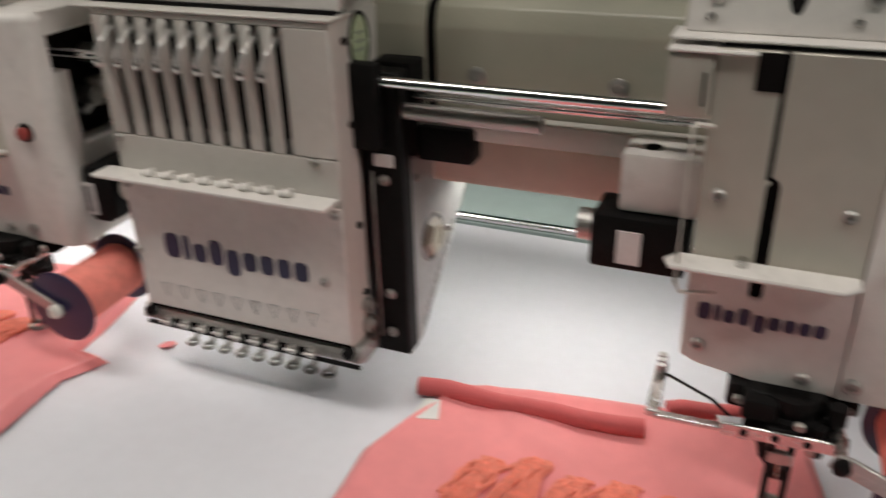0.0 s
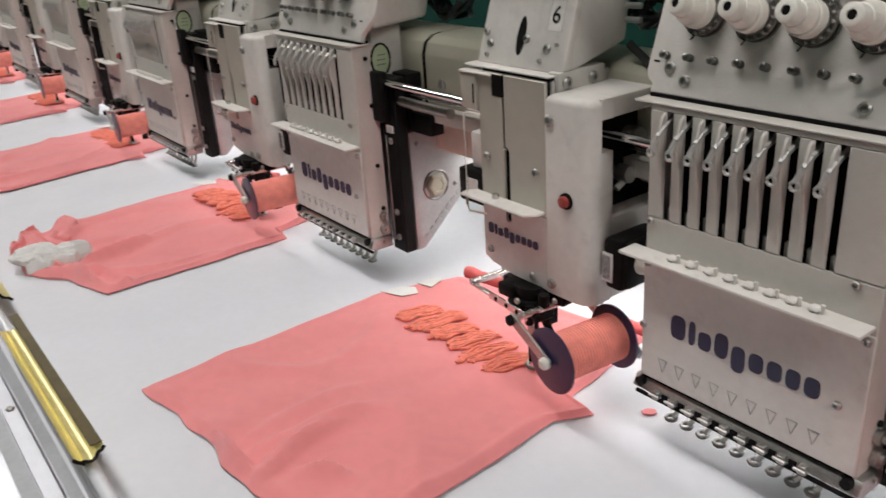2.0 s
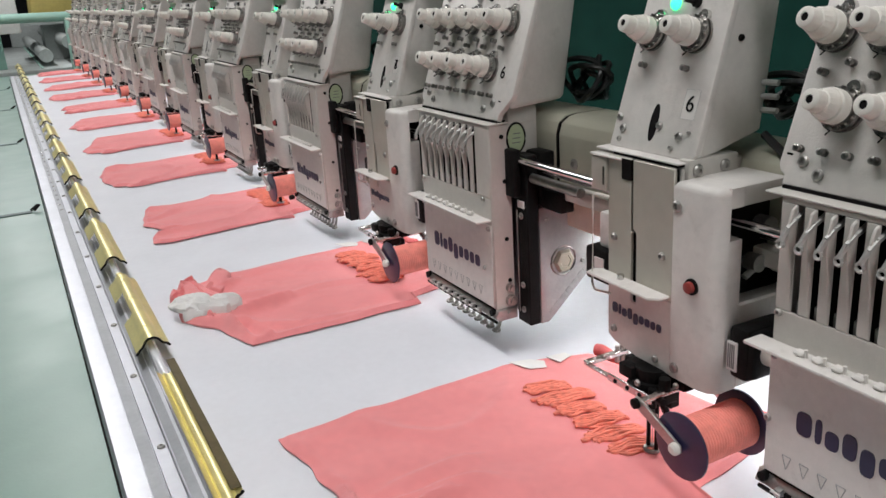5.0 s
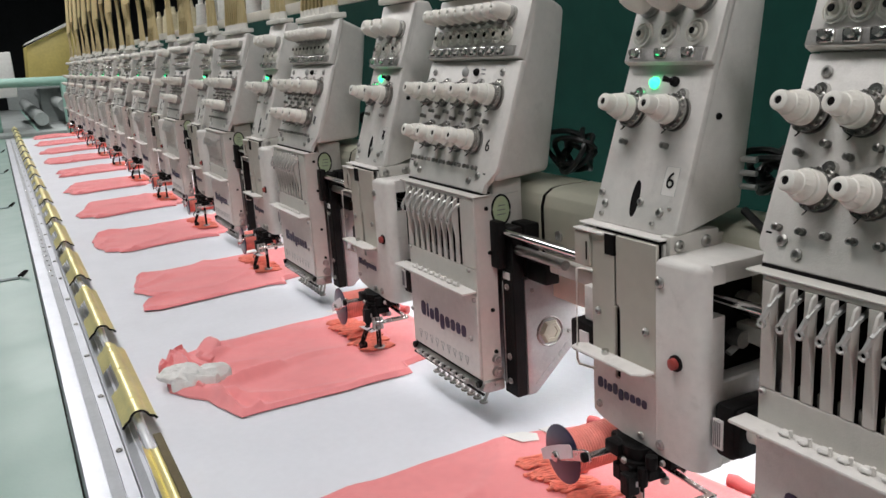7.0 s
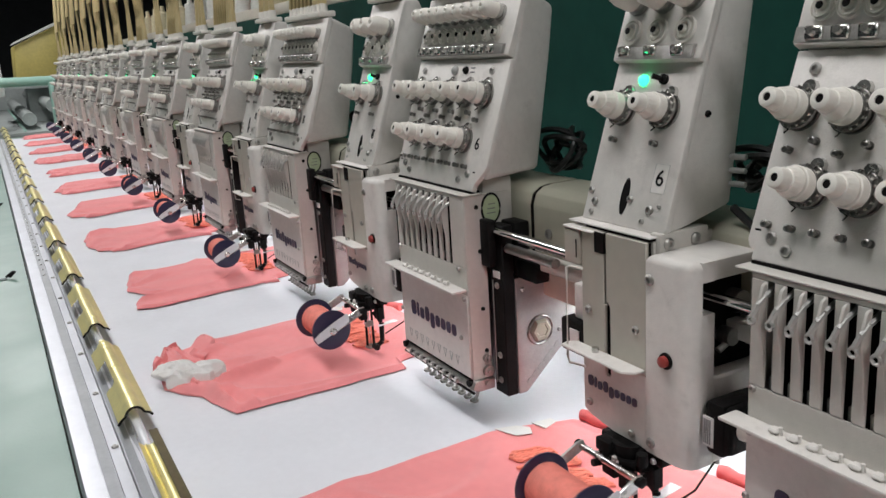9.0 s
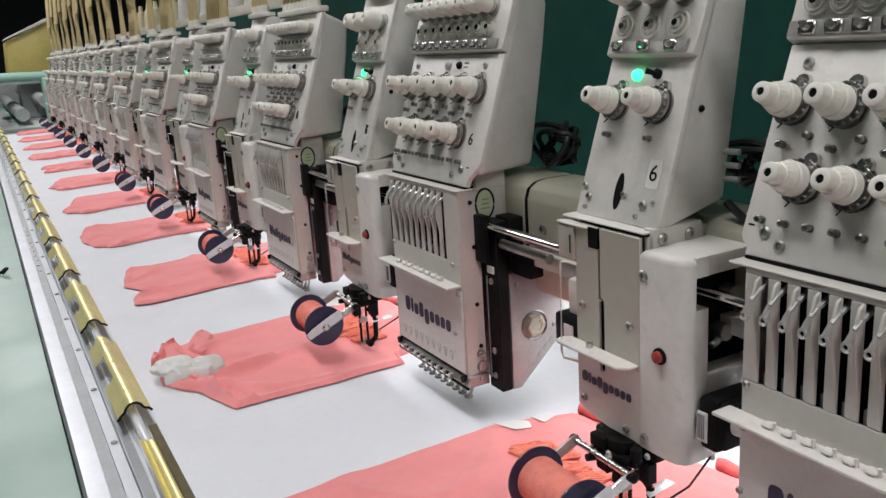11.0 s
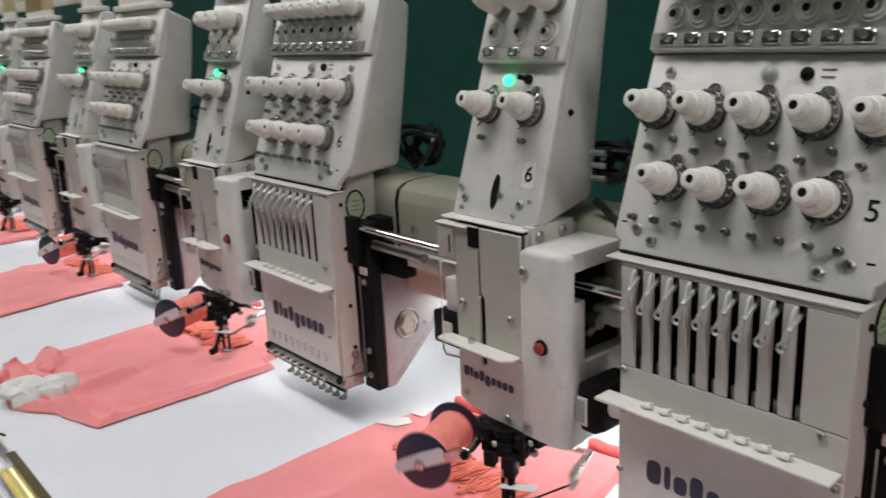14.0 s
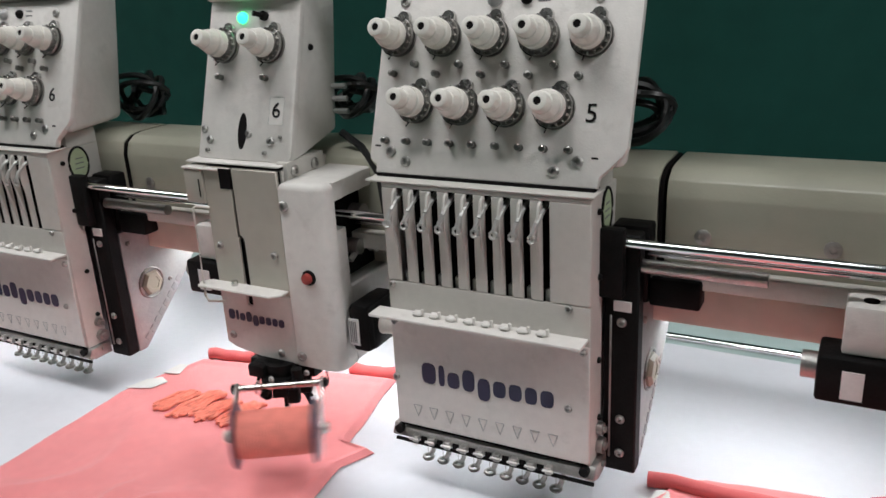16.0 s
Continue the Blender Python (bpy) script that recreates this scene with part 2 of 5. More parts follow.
def tube(bm, points, r, seg=6, closed=False):
    """A bent wire through points."""
    pts = [Vector(p) for p in points]
    rings = []
    n = len(pts)
    for k, p in enumerate(pts):
        q = pts[(k + 1) % n] if closed or k + 1 < n else p
        o = pts[k - 1] if closed or k else p
        way = (q - o).normalized()
        side = way.cross(Vector((0, 0, 1)))
        side = side.normalized() if side.length > 0.05 else way.cross(Vector((0, 1, 0))).normalized()
        up = side.cross(way)
        rings.append([bm.verts.new(p + r * (math.cos(2 * math.pi * j / seg) * side + math.sin(2 * math.pi * j / seg) * up)) for j in range(seg)])
    for k in range(n if closed else n - 1):
        a, b = rings[k], rings[(k + 1) % n]
        for j in range(seg):
            bm.faces.new((a[j], a[(j + 1) % seg], b[(j + 1) % seg], b[j]))
    if not closed:
        bm.faces.new(rings[0][::-1])
        bm.faces.new(rings[-1])
    return bm


def thing(name, at, label, category, group="", kind=""):
    ob = new(name)
    ob.location = at
    ob.empty_display_size = 0.05
    return tagged(ob, label, category, group, kind)


def home(ob):
    at = Vector(ob.location)
    while ob.parent:
        ob = ob.parent
        at += ob.location
    return at


def part(name, bm, material, parent, label="", smooth=True):
    """Links a bmesh, made in the unit's space, as one mesh under a thing or a part."""
    me = bpy.data.meshes.new(name)
    bmesh.ops.translate(bm, vec=-home(parent), verts=bm.verts)
    bmesh.ops.recalc_face_normals(bm, faces=bm.faces)
    bm.to_mesh(me)
    bm.free()
    me.materials.append(material)
    if smooth:
        soften(me)
    ob = new(name, me)
    ob.parent = parent
    return tagged(ob, label)


def soften(me, degrees=38):
    me.polygons.foreach_set("use_smooth", [True] * len(me.polygons))
    me.set_sharp_from_angle(angle=radians(degrees))


def whole(name, bm, material, label, category, group="", kind="", at=(0, 0, 0)):
    """A thing that is one mesh."""
    me = bpy.data.meshes.new(name)
    bmesh.ops.translate(bm, vec=-Vector(at), verts=bm.verts)
    bmesh.ops.recalc_face_normals(bm, faces=bm.faces)
    bm.to_mesh(me)
    bm.free()
    me.materials.append(material)
    soften(me)
    ob = new(name, me)
    ob.location = at
    return tagged(ob, label, category, group, kind)


LEAN = 0.325                             # how far the upper panels lean back, per metre of height
NORMAL = Vector((0, -1, LEAN)).normalized()


def lean(x, z, out=0.0):
    """A point on the leaning upper panel, at height z."""
    return Vector((x, 0.0045 + LEAN * (z - 1.0897), z)) + NORMAL * (out - 0.004)


def screw(parent, at, way, r=0.0035, material=None):
    bm = turned(bmesh.new(), at, way, ((0, r), (0.0012, r), (0.0022, r * 0.72), (0.0022, r * 0.42), (0.0008, r * 0.36)), 10)
    return part("screw", bm, material or DULL, parent)


def tension_knob(parent, at, big=1.0):
    """Ribbed cream knob on a stack of thin discs with a check spring behind."""
    s = 0.94 * big
    discs = turned(bmesh.new(), at, NORMAL, ((0, 0.0145 * s), (0.002 * s, 0.0145 * s), (0.0022 * s, 0.012 * s), (0.004 * s, 0.012 * s), (0.0042 * s, 0.0142 * s), (0.006 * s, 0.0138 * s), (0.0062 * s, 0.0115 * s), (0.0095 * s, 0.0115 * s)), 20)
    assembly = part("tension_disc", discs, GUN, parent, "stack of steel tension discs")
    bm = bmesh.new()
    seg, rings = 32, []
    turn = Matrix.Translation(Vector(at) + NORMAL * 0.009 * s) @ NORMAL.to_track_quat("Z", "Y").to_matrix().to_4x4()
    for d, r, rib in ((0, 0.0128, 0), (0.0085, 0.0128, 0), (0.0092, 0.0120, 0), (0.0093, 0.0100, 0), (0.0108, 0.0100, 0), (0.0109, 0.0116, 0), (0.0125, 0.0113, 0.06), (0.0190, 0.0094, 0.06), (0.0195, 0.0080, 0), (0.0265, 0.0078, 0), (0.0282, 0.0074, 0), (0.0290, 0.0062, 0), (0.0290, 0.0032, 0), (0.023, 0.0030, 0)):
        rings.append([bm.verts.new(turn @ Vector((0.86 * s * r * (1 - rib * (k % 2)) * math.cos(2 * math.pi * k / seg), 0.86 * s * r * (1 - rib * (k % 2)) * math.sin(2 * math.pi * k / seg), 0.9 * d * s))) for k in range(seg)])
    for p, q in zip(rings, rings[1:]):
        for k in range(seg):
            bm.faces.new((p[k], p[(k + 1) % seg], q[(k + 1) % seg], q[k]))
    bm.faces.new(rings[0][::-1])
    knob = part("tension_knob", bm, KNOB, parent, "cream ribbed plastic knob with a hollow tip")
    part("bore", turned(bmesh.new(), Vector(at) + NORMAL * 0.0336 * s, NORMAL, ((0, 0.0026 * s), (0.0008 * s, 0.0026 * s)), 10), DARK, knob)
    teeth = bmesh.new()
    across = NORMAL.to_track_quat("Z", "Y").to_matrix().to_4x4()
    for k in range(16):
        a = 2 * math.pi * k / 16
        c = Vector(at) + across @ Vector((0.0128 * s * math.cos(a), 0.0128 * s * math.sin(a), 0.0062 * s))
        rod(teeth, c, c + NORMAL * 0.0020 * s, 0.0011 * s, seg=5)
    tagged(part("toothed_ring", teeth, STEEL, assembly), kind="stuff")
    tab = bmesh.new()
    up = Vector((0, LEAN, 1)).normalized()
    c = Vector(at) + up * 0.0135 * s + Vector((0.004 * s, 0, 0))
    rod(tab, c + NORMAL * 0.0005, c + NORMAL * 0.004 * s, 0.0055 * s, 0.005 * s, 10)
    rod(tab, c + NORMAL * 0.004 * s, c + NORMAL * 0.007 * s, 0.0022 * s, 0.002 * s, 8)
    part("clip_plate", tab, STEEL, assembly)
    spring = bmesh.new()
    base = Vector(at) + NORMAL * 0.004
    pts = [base + Vector((-0.0145 * s * math.cos(a), 0, 0)) - up * 0.0145 * s * math.sin(a) for a in (0.2, 0.6, 1.0, 1.35)]
    tube(spring, pts + [pts[-1] - up * 0.003 + NORMAL * 0.003], 0.0005 * s, 5)
    part("check_spring", spring, BLACK, assembly)
    return assembly


def pin(parent, at, r=0.0019, length=0.0062):
    bm = turned(bmesh.new(), at, NORMAL, ((0, r * 1.3), (0.0008, r * 1.3), (0.0009, r * 0.75), (length * 0.5, r * 0.75), (length * 0.52, r * 1.25), (length * 0.9, r * 1.25), (length, r * 0.8), (length, r * 0.3), (length * 0.8, r * 0.3)), 10)
    return part("thread_pin", bm, GUN, parent)


def wordmark(parent, x0, x1, z, high, y, material=NAVY):
    """A printed maker's mark as a row of plain rounded bars."""
    shape = ((0.95, 1.34, 0.0), (0.40, 1.34, 0.0), (0.80, 1.0, 0.0), (0.80, 1.34, 0.0), (0.80, 1.0, -0.34), (0.80, 1.0, 0.0), (0.80, 1.0, 0.0), (0.75, 1.0, 0.0), (0.80, 1.0, 0.0))
    total = sum(s[0] for s in shape) + 0.20 * 8
    unit, x = (x1 - x0) / total, x0
    for w, top, foot in shape:
        lo, hi = z + foot * high, z + top * high * 0.85
        rim = []
        for k in range(16):
            q = 2 * math.pi * k / 16
            cx, cz = (abs(v) ** 0.62 * (1 if v > 0 else -1) for v in (math.cos(q), math.sin(q)))
            rim.append((x + w * unit * (0.5 + 0.5 * cx), (lo + hi) / 2 + 0.5 * (hi - lo) * cz))
        bm = prism(bmesh.new(), "y", y - 0.0003, y + 0.0006, rim)
        part("mark_block", bm, material, parent, "dark navy printed bar")
        x += (w + 0.20) * unit


def digits(parent, text, at, high, material=BLACK, leaning=True):
    cu = bpy.data.curves.new("number", "FONT")
    cu.body, cu.size, cu.extrude, cu.align_x, cu.align_y = text, high * 1.35, 0.0002, "CENTER", "CENTER"
    tmp = new("number_curve", cu)
    bpy.context.view_layer.update()
    me = bpy.data.meshes.new_from_object(tmp.evaluated_get(bpy.context.evaluated_depsgraph_get()))
    bpy.data.objects.remove(tmp)
    me.materials.append(material)
    ob = new("number", me)
    ob.parent = parent
    ob.matrix_local = Matrix.Translation(Vector(at) - home(parent)) @ pose(0, 0, 0, 90 - (math.degrees(math.atan(LEAN)) if leaning else 0), 0, 0)
    return tagged(ob, "printed black number " + text)


# ---- the setting ----
def plain(name, bm, material, label="", category="", kind="structure", at=(0, 0, 0)):
    return whole(name, bm, material, label, category, "", kind, at)


X0, X1 = -5.25, 1.9
plain("floor", box(bmesh.new(), -14, 6, -5, 6, -0.1, 0), CONCRETE, "grey-green painted workshop floor", "floor")
plain("ceiling", box(bmesh.new(), -14, 6, -5, 6, 3.1, 3.2), CEIL, "plain grey workshop ceiling", "ceiling")
for n, b in (("wall_north", (-14, 6, 6, 6.1, 0, 3.1)), ("wall_south", (-14, 6, -5.1, -5, 0, 3.1)), ("wall_west", (-14.1, -14, -5, 6, 0, 3.1)), ("wall_east", (6, 6.1, -5, 6, 0, 3.1))):
    plain(n, box(bmesh.new(), *b), WALL, "dark plain workshop wall", "wall")


# the long table with its legs
table = thing("machine_table", (-1.7, 0, 0), "long mint-green embroidery machine table", "table")
part("tabletop", box(bmesh.new(), X0 - 0.1, X1, -0.95, 0.50, 0.745, 0.785, 0.004), MINT, table)
part("table_strip", box(bmesh.new(), X0 - 0.1, X1, 0.285, 0.455, 0.786, 0.792, 0.001), PALE, table)
for x in np.arange(X0 + 0.3, X1, 1.6):
    for y in (-0.85, 0.42):
        part("leg", box(bmesh.new(), x - 0.03, x + 0.03, y - 0.03, y + 0.03, 0, 0.745, 0.004), GREY, table)
for x in (-1.34, -2.35, -3.36, -4.37):
    strap = part("cable_strap", box(bmesh.new(), x - 0.010, x + 0.010, -0.93, -0.428, 0.7852, 0.7868, 0.0003, 1), STRAP, table, "grey cable strap")
    part("strap_hook", tube(bmesh.new(), [(x - 0.006, -0.430, 0.788), (x - 0.006, -0.416, 0.797), (x + 0.006, -0.413, 0.799), (x + 0.009, -0.424, 0.79)], 0.0028, 6), BLACK, strap, "black hook")

# the beam that carries the heads
beam = thing("machine_beam", (-1.7, 0.1, 0.9), "long grey-green painted beam that carries the sewing heads", "machine beam")
for u in range(4, 17):
    x = -(u - 6) * PITCH
    a, b = x - 0.6735, x - 0.1755
    if u == 4:
        b = X1
    profile = [(0.040, 0.968), (0.040, 1.030), (0.0435, 1.041), (0.052, 1.0465), (0.062, 1.048), (0.098, 1.048), (0.104, 1.042), (0.104, 0.968)]
    part("beam_cover", prism(bmesh.new(), "x", a + 0.0018, b - 0.0018, profile, 0.0012), BEAMP, beam)
    inner = [(0.072 + 0.975 * (y - 0.072), 1.008 + 0.97 * (z - 1.008)) for y, z in profile]
    part("joint_gasket", prism(bmesh.new(), "x", b - 0.0016, b + 0.0016, inner), DARK, beam, "black joint between covers")
    for sx in (-0.147, -0.069):
        screw(beam, (x + sx, 0.040, 1.0045), (0, -1, 0), 0.0055)
part("beam_core", box(bmesh.new(), X0 + 0.05, X1 - 0.02, 0.056, 0.172, 0.932, 0.967, 0.003), BEIGE, beam, "beige lower box of the beam")
part("lamp_strip", box(bmesh.new(), X0 + 0.1, X1 - 0.1, 0.0945, 0.115, 0.9265, 0.9315, 0.001), LABEL, beam)
for x in (X0 + 0.0, X1 - 0.05):
    part("beam_post", box(bmesh.new(), x - 0.05, x + 0.05, 0.058, 0.102, 0.787, 0.931, 0.004), TEAL, beam)

# rods that run from head to head
rods = thing("drive_rods", (-1.7, 0.02, 0.99), "polished steel drive rods running from head to head", "rods")
part("upper_rod", rod(bmesh.new(), (X0 + 0.1, 0.020, 1.002), (X1 - 0.1, 0.020, 1.002), 0.0032, seg=14), CHROME, rods)
part("lower_rod", rod(bmesh.new(), (X0 + 0.1, 0.0235, 0.9955), (X1 - 0.1, 0.0235, 0.9955), 0.0022, seg=12), CHROME, rods)
part("guide_rail", box(bmesh.new(), X0 + 0.1, X1 - 0.1, 0.026, 0.038, 0.972, 0.985, 0.001), PAINT, rods)
part("take_up_rod", rod(bmesh.new(), (X0 + 0.1, 0.004, 1.0075), (X1 - 0.1, 0.004, 1.0075), 0.0032, seg=12), CHROME, rods)

# dark green sheet behind the heads, and the thread rack over it
screen = thing("green_screen", (-1.7, 0.46, 0.79), "dark green sheet panel standing behind the machine", "panel")
part("sheet_panel", box(bmesh.new(), X0 - 0.2, X1 + 2.0, 0.46, 0.475, 0.787, 1.31, 0.003), GREEN, screen)
rack = thing("thread_rack", (-1.7, 0.6, 1.31), "beige thread rack with a low front rail", "rack")
part("rack_rail", box(bmesh.new(), X0 - 0.2, X1 + 2.0, 0.462, 0.482, 1.3105, 1.345, 0.003), BEIGE, rack)
part("rack_shelf", box(bmesh.new(), X0 - 0.2, X1 + 2.0, 0.4825, 1.1, 1.312, 1.33, 0.003), GREY, rack)
part("rack_back", box(bmesh.new(), X0 - 0.2, X1 + 2.0, 1.1, 1.12, 1.2, 2.6, 0.003), GREEN, rack)
for x in np.arange(X0, X1 + 1.5, 1.4):
    part("rack_post", box(bmesh.new(), x - 0.02, x + 0.02, 1.05, 1.098, 0, 1.31, 0.003), GREY, rack)


def thread_cone(x, y, k):
    bm = bmesh.new()
    turned(bm, (x, y, 1.331), (0, 0, 1), ((0, 0.034), (0.004, 0.037), (0.12, 0.024), (0.128, 0.014), (0.16, 0.010)), 16)
    return whole("thread_cone", bm, CONES[k % 3], ("cream", "white", "coral")[k % 3] + " cone of sewing thread on the rack", "thread cone", "cones on the rack", at=(x, y, 1.331))


rng = random.Random(4)
for k, x in enumerate(np.arange(-5.2, -0.6, 0.115)):
    thread_cone(x + rng.uniform(-0.01, 0.01), 0.56 + 0.11 * (k % 2), rng.choice((0, 0, 1, 1, 2)))


# ---- sewing frame: rail, backing cloth, clips ----
MOVED = []          # things that ride on the driven frame


def backing():
    """The white cloth stretched over the table, with faint waves."""
    bm = bmesh.new()
    nx, ny = 360, 44
    grid = []
    for i in range(nx + 1):
        x = X0 + 0.22 + (X1 - X0 - 0.3) * i / nx
        row = []
        for j in range(ny + 1):
            y = -0.352 + 0.622 * j / ny
            z = 0.7995 + 0.0012 * noise.noise((x * 3.1, y * 3, 0.3)) + 0.0006 * noise.noise((x * 9, y * 4, 5.3))
            z -= 0.0012 * min(1, max(0, (-0.030 - y) / 0.022))
            if y < -0.315:
                z += 0.012 * ((-0.315 - y) / 0.037) ** 1.5
            row.append(bm.verts.new((x, y, z)))
        grid.append(row)
    for i in range(nx):
        for j in range(ny):
            bm.faces.new((grid[i][j], grid[i + 1][j], grid[i + 1][j + 1], grid[i][j + 1]))
    return whole("backing_cloth", bm, SHEET, "white backing cloth stretched flat over the table", "cloth", at=(-1.7, 0, TOP))


MOVED.append(backing())
rail = thing("frame_rail", (-1.7, -0.38, TOP), "brushed aluminium sewing frame rail along the table edge", "rail")
ra, rb = X0 + 0.15, X1 - 0.1
part("rail_bar", prism(bmesh.new(), "x", ra, rb, [(-0.406, 0.7875), (-0.406, 0.800), (-0.404, 0.802), (-0.386, 0.802), (-0.3855, 0.800), (-0.3735, 0.800), (-0.373, 0.803), (-0.362, 0.803), (-0.3605, 0.8015), (-0.3605, 0.7875)]), ALU, rail)
part("rail_insert", box(bmesh.new(), ra, rb, -0.385, -0.374, 0.8002, 0.8012), GROOVE, rail, "grey insert strip")
part("rail_lip", box(bmesh.new(), ra, rb, -0.3603, -0.350, 0.7875, 0.7985, 0.0005, 1), ALU, rail)
# thin black strip stands in for the shaded gap beside the rail
part("rail_dark_gap", box(bmesh.new(), ra, rb, -0.4085, -0.4065, 0.7865, 0.7885), DARK, rail)
part("clip_rod", rod(bmesh.new(), (ra, -0.3425, 0.823), (rb, -0.3425, 0.825), 0.0048, seg=14), CLEAR, rail, "rod wrapped in clear film")
for x in np.arange(-5.0, 1.6, 0.165):
    screw(rail, (x, -0.367, 0.803), (0, 0, 1), 0.0035)
for x in np.arange(-5.0, -1.2, 0.05):
    part("rivet", turned(bmesh.new(), (x, -0.3795, 0.8012), (0, 0, 1), ((0, 0.0028), (0.0008, 0.0024), (0.001, 0.001)), 8), STEEL, rail)
# grey wavy strip: the clear film's shadow put in as a shape
film = bmesh.new()
cols = []
for i in range(261):
    x = -4.9 + 5.9 * i / 260
    w = 0.5 + 0.5 * noise.noise((x * 3.2, 0.1, 0.7))
    cols.append([film.verts.new((x, -0.3595 + 0.018 * s * (0.45 + 0.5 * w), 0.8045 + 0.006 * s + 0.003 * noise.noise((x * 11, s, 2.0)))) for s in (0, 0.5, 1)])
for a, b in zip(cols, cols[1:]):
    for j in range(2):
        film.faces.new((a[j], b[j], b[j + 1], a[j + 1]))
part("film_shadow", film, GROOVE, rail, "wavy grey strip standing in for the film's shadow")
part("back_rod", rod(bmesh.new(), (ra, 0.275, 0.806), (rb, 0.275, 0.806), 0.004, seg=12), CHROME, rail)
MOVED.append(rail)


def clip(x, flipped, seed):
    """A bent gold sheet clip over the rod: a ridge, two flared lips and a cut-out."""
    cy = -0.3425
    t = thing("frame_clip", (x, cy, TOP + 0.018), "gold metal clip turned over with a dark strip" if flipped else "bent gold sheet-metal clip gripping the cloth on the rail", "clip", "clips along the frame")
    rr = random.Random(seed)
    outline = [(-0.0190, 0.8265), (-0.0150, 0.8310), (-0.0112, 0.8335)] + [(0.0098 * math.sin(a), 0.8335 + 0.0090 * math.cos(a)) for a in np.linspace(-1.25, 1.25, 9)] + [(0.0112, 0.8345), (0.0150, 0.8335), (0.0185, 0.8300)]
    outline = [(y * 0.92, z) for y, z in outline]
    if flipped:
        outline = [(y * 0.58, 0.846 - 0.6 * abs(z - 0.8265) - 0.004 * (k < 4)) for k, (y, z) in enumerate(outline)]
    n0 = rr.uniform(0.25, 0.32)
    bm = bmesh.new()
    for k, (a, b) in enumerate(((0, n0), (n0, n0 + 0.34), (n0 + 0.34, 1))):
        pts = outline if k != 1 or flipped else outline[4:]
        inner = [(y * 0.95, z - 0.0008) for y, z in pts]
        xa, xb = x - 0.104 + 0.244 * a, x - 0.104 + 0.244 * b
        prof = [(cy + y, z) for y, z in pts] + [(cy + y, z) for y, z in inner[::-1]]
        n = len(prof)
        va = [bm.verts.new((xa, y, z)) for y, z in prof]
        vb = [bm.verts.new((xb, y, z)) for y, z in prof]
        for j in range(n):
            bm.faces.new((va[j], va[(j + 1) % n], vb[(j + 1) % n], vb[j]))
        for v in (va, vb):
            for j in range(n // 2 - 1):
                bm.faces.new((v[j], v[j + 1], v[n - 2 - j], v[n - 1 - j]))
    part("clip_sheet", bm, GOLD, t)
    if not flipped:
        for d in (0.12, 0.18, 0.24, 0.5, 0.86):
            part("dimple", turned(bmesh.new(), (x - 0.14 + 0.28 * d, cy + rr.uniform(-0.002, 0.002), 0.8418), (0, 0, 1), ((0, 0.0045), (0.0012, 0.003), (0.0016, 0.001)), 8), GOLD, t)
    else:
        # darker strip along one side of the turned-over clip
        part("dark_strip", box(bmesh.new(), x - 0.117, x + 0.138, cy + 0.002, cy + 0.010, 0.8445, 0.8455, 0.0004, 1), BRONZE, t, "dark strip along the clip")
    part("clip_lip", tube(bmesh.new(), [(x + 0.1398, cy + y * 1.02, z - 0.0012) for y, z in outline], 0.0014, 5), BLACK, t, "dark cut end of the clip")
    MOVED.append(t)
    return t


for k in range(-1, 17):
    clip(-0.047 - 0.332 * k - 0.14, k == 0, k + 3)


# ---- shirts on the frame ----
def along(points, s):
    """The point at share s of a broken line."""
    pts = [Vector((*p, 0)) for p in points]
    lens = [(b - a).length for a, b in zip(pts, pts[1:])]
    d = s * sum(lens)
    for a, b, l in zip(pts, pts[1:], lens):
        if d <= l or b is pts[-1]:
            return a.lerp(b, min(1, d / l))
        d -= l


FRONT = [(-0.172, -0.273), (-0.12, -0.266), (-0.055, -0.259), (-0.03, -0.263), (0.031, -0.253), (0.075, -0.250), (0.101, -0.243)]
BACK = [(-0.152, 0.058), (-0.105, 0.068), (-0.04, 0.075), (0.023, 0.085), (0.060, 0.092)]
LEFT = [(-0.172, -0.273), (-0.175, -0.15), (-0.180, -0.024), (-0.168, 0.011), (-0.152, 0.058)]
RIGHT = [(0.101, -0.243), (0.101, -0.138), (0.092, -0.052), (0.106, -0.024), (0.080, -0.021), (0.066, 0.05), (0.060, 0.092)]


def cord_mesh():
    """One long orange cord stitched down as a row of long leaves, each filled with strands that run to and fro."""
    bm = bmesh.new()
    pts = []
    for leaf in range(6):
        cx = -0.110 + 0.0250 * leaf
        tip, root = -0.052 - 0.004 * math.sin(leaf * 1.9), -0.002 - 0.005 * math.cos(leaf * 2.7)
        strands, steps = 11, 14
        for k in range(strands * steps):
            j = k / steps
            side = (j / strands - 0.5) * (1 if leaf % 2 else -1)
            swing = 0.5 - 0.5 * math.cos(math.pi * j)
            end = 1 - 0.30 * abs(side) - 0.22 * noise.noise((math.floor(j) * 3.7, leaf * 2.0, 5.0))
            run = 0.06 + (end - 0.06) * swing
            wave = 0.0014 * math.sin(k * 1.15 + leaf) + 0.0030 * noise.noise((k * 0.11, leaf * 4.0, 2.0))
            x = cx + 0.0210 * side * math.sin(math.pi * (0.15 + 0.62 * run)) + wave + 0.012 * (0.5 - run)
            y = root + (tip - root) * run + 0.0015 * noise.noise((k * 0.3, leaf, 9.0))
            pts.append((x, y, 0.0068 + 0.0022 * math.sin(math.pi * swing) * (0.4 + 0.6 * (math.floor(j) % 2)) + 0.0014 * noise.noise((k * 0.17, leaf, 4.0))))
    return tube(bm, pts, 0.0014, 6)


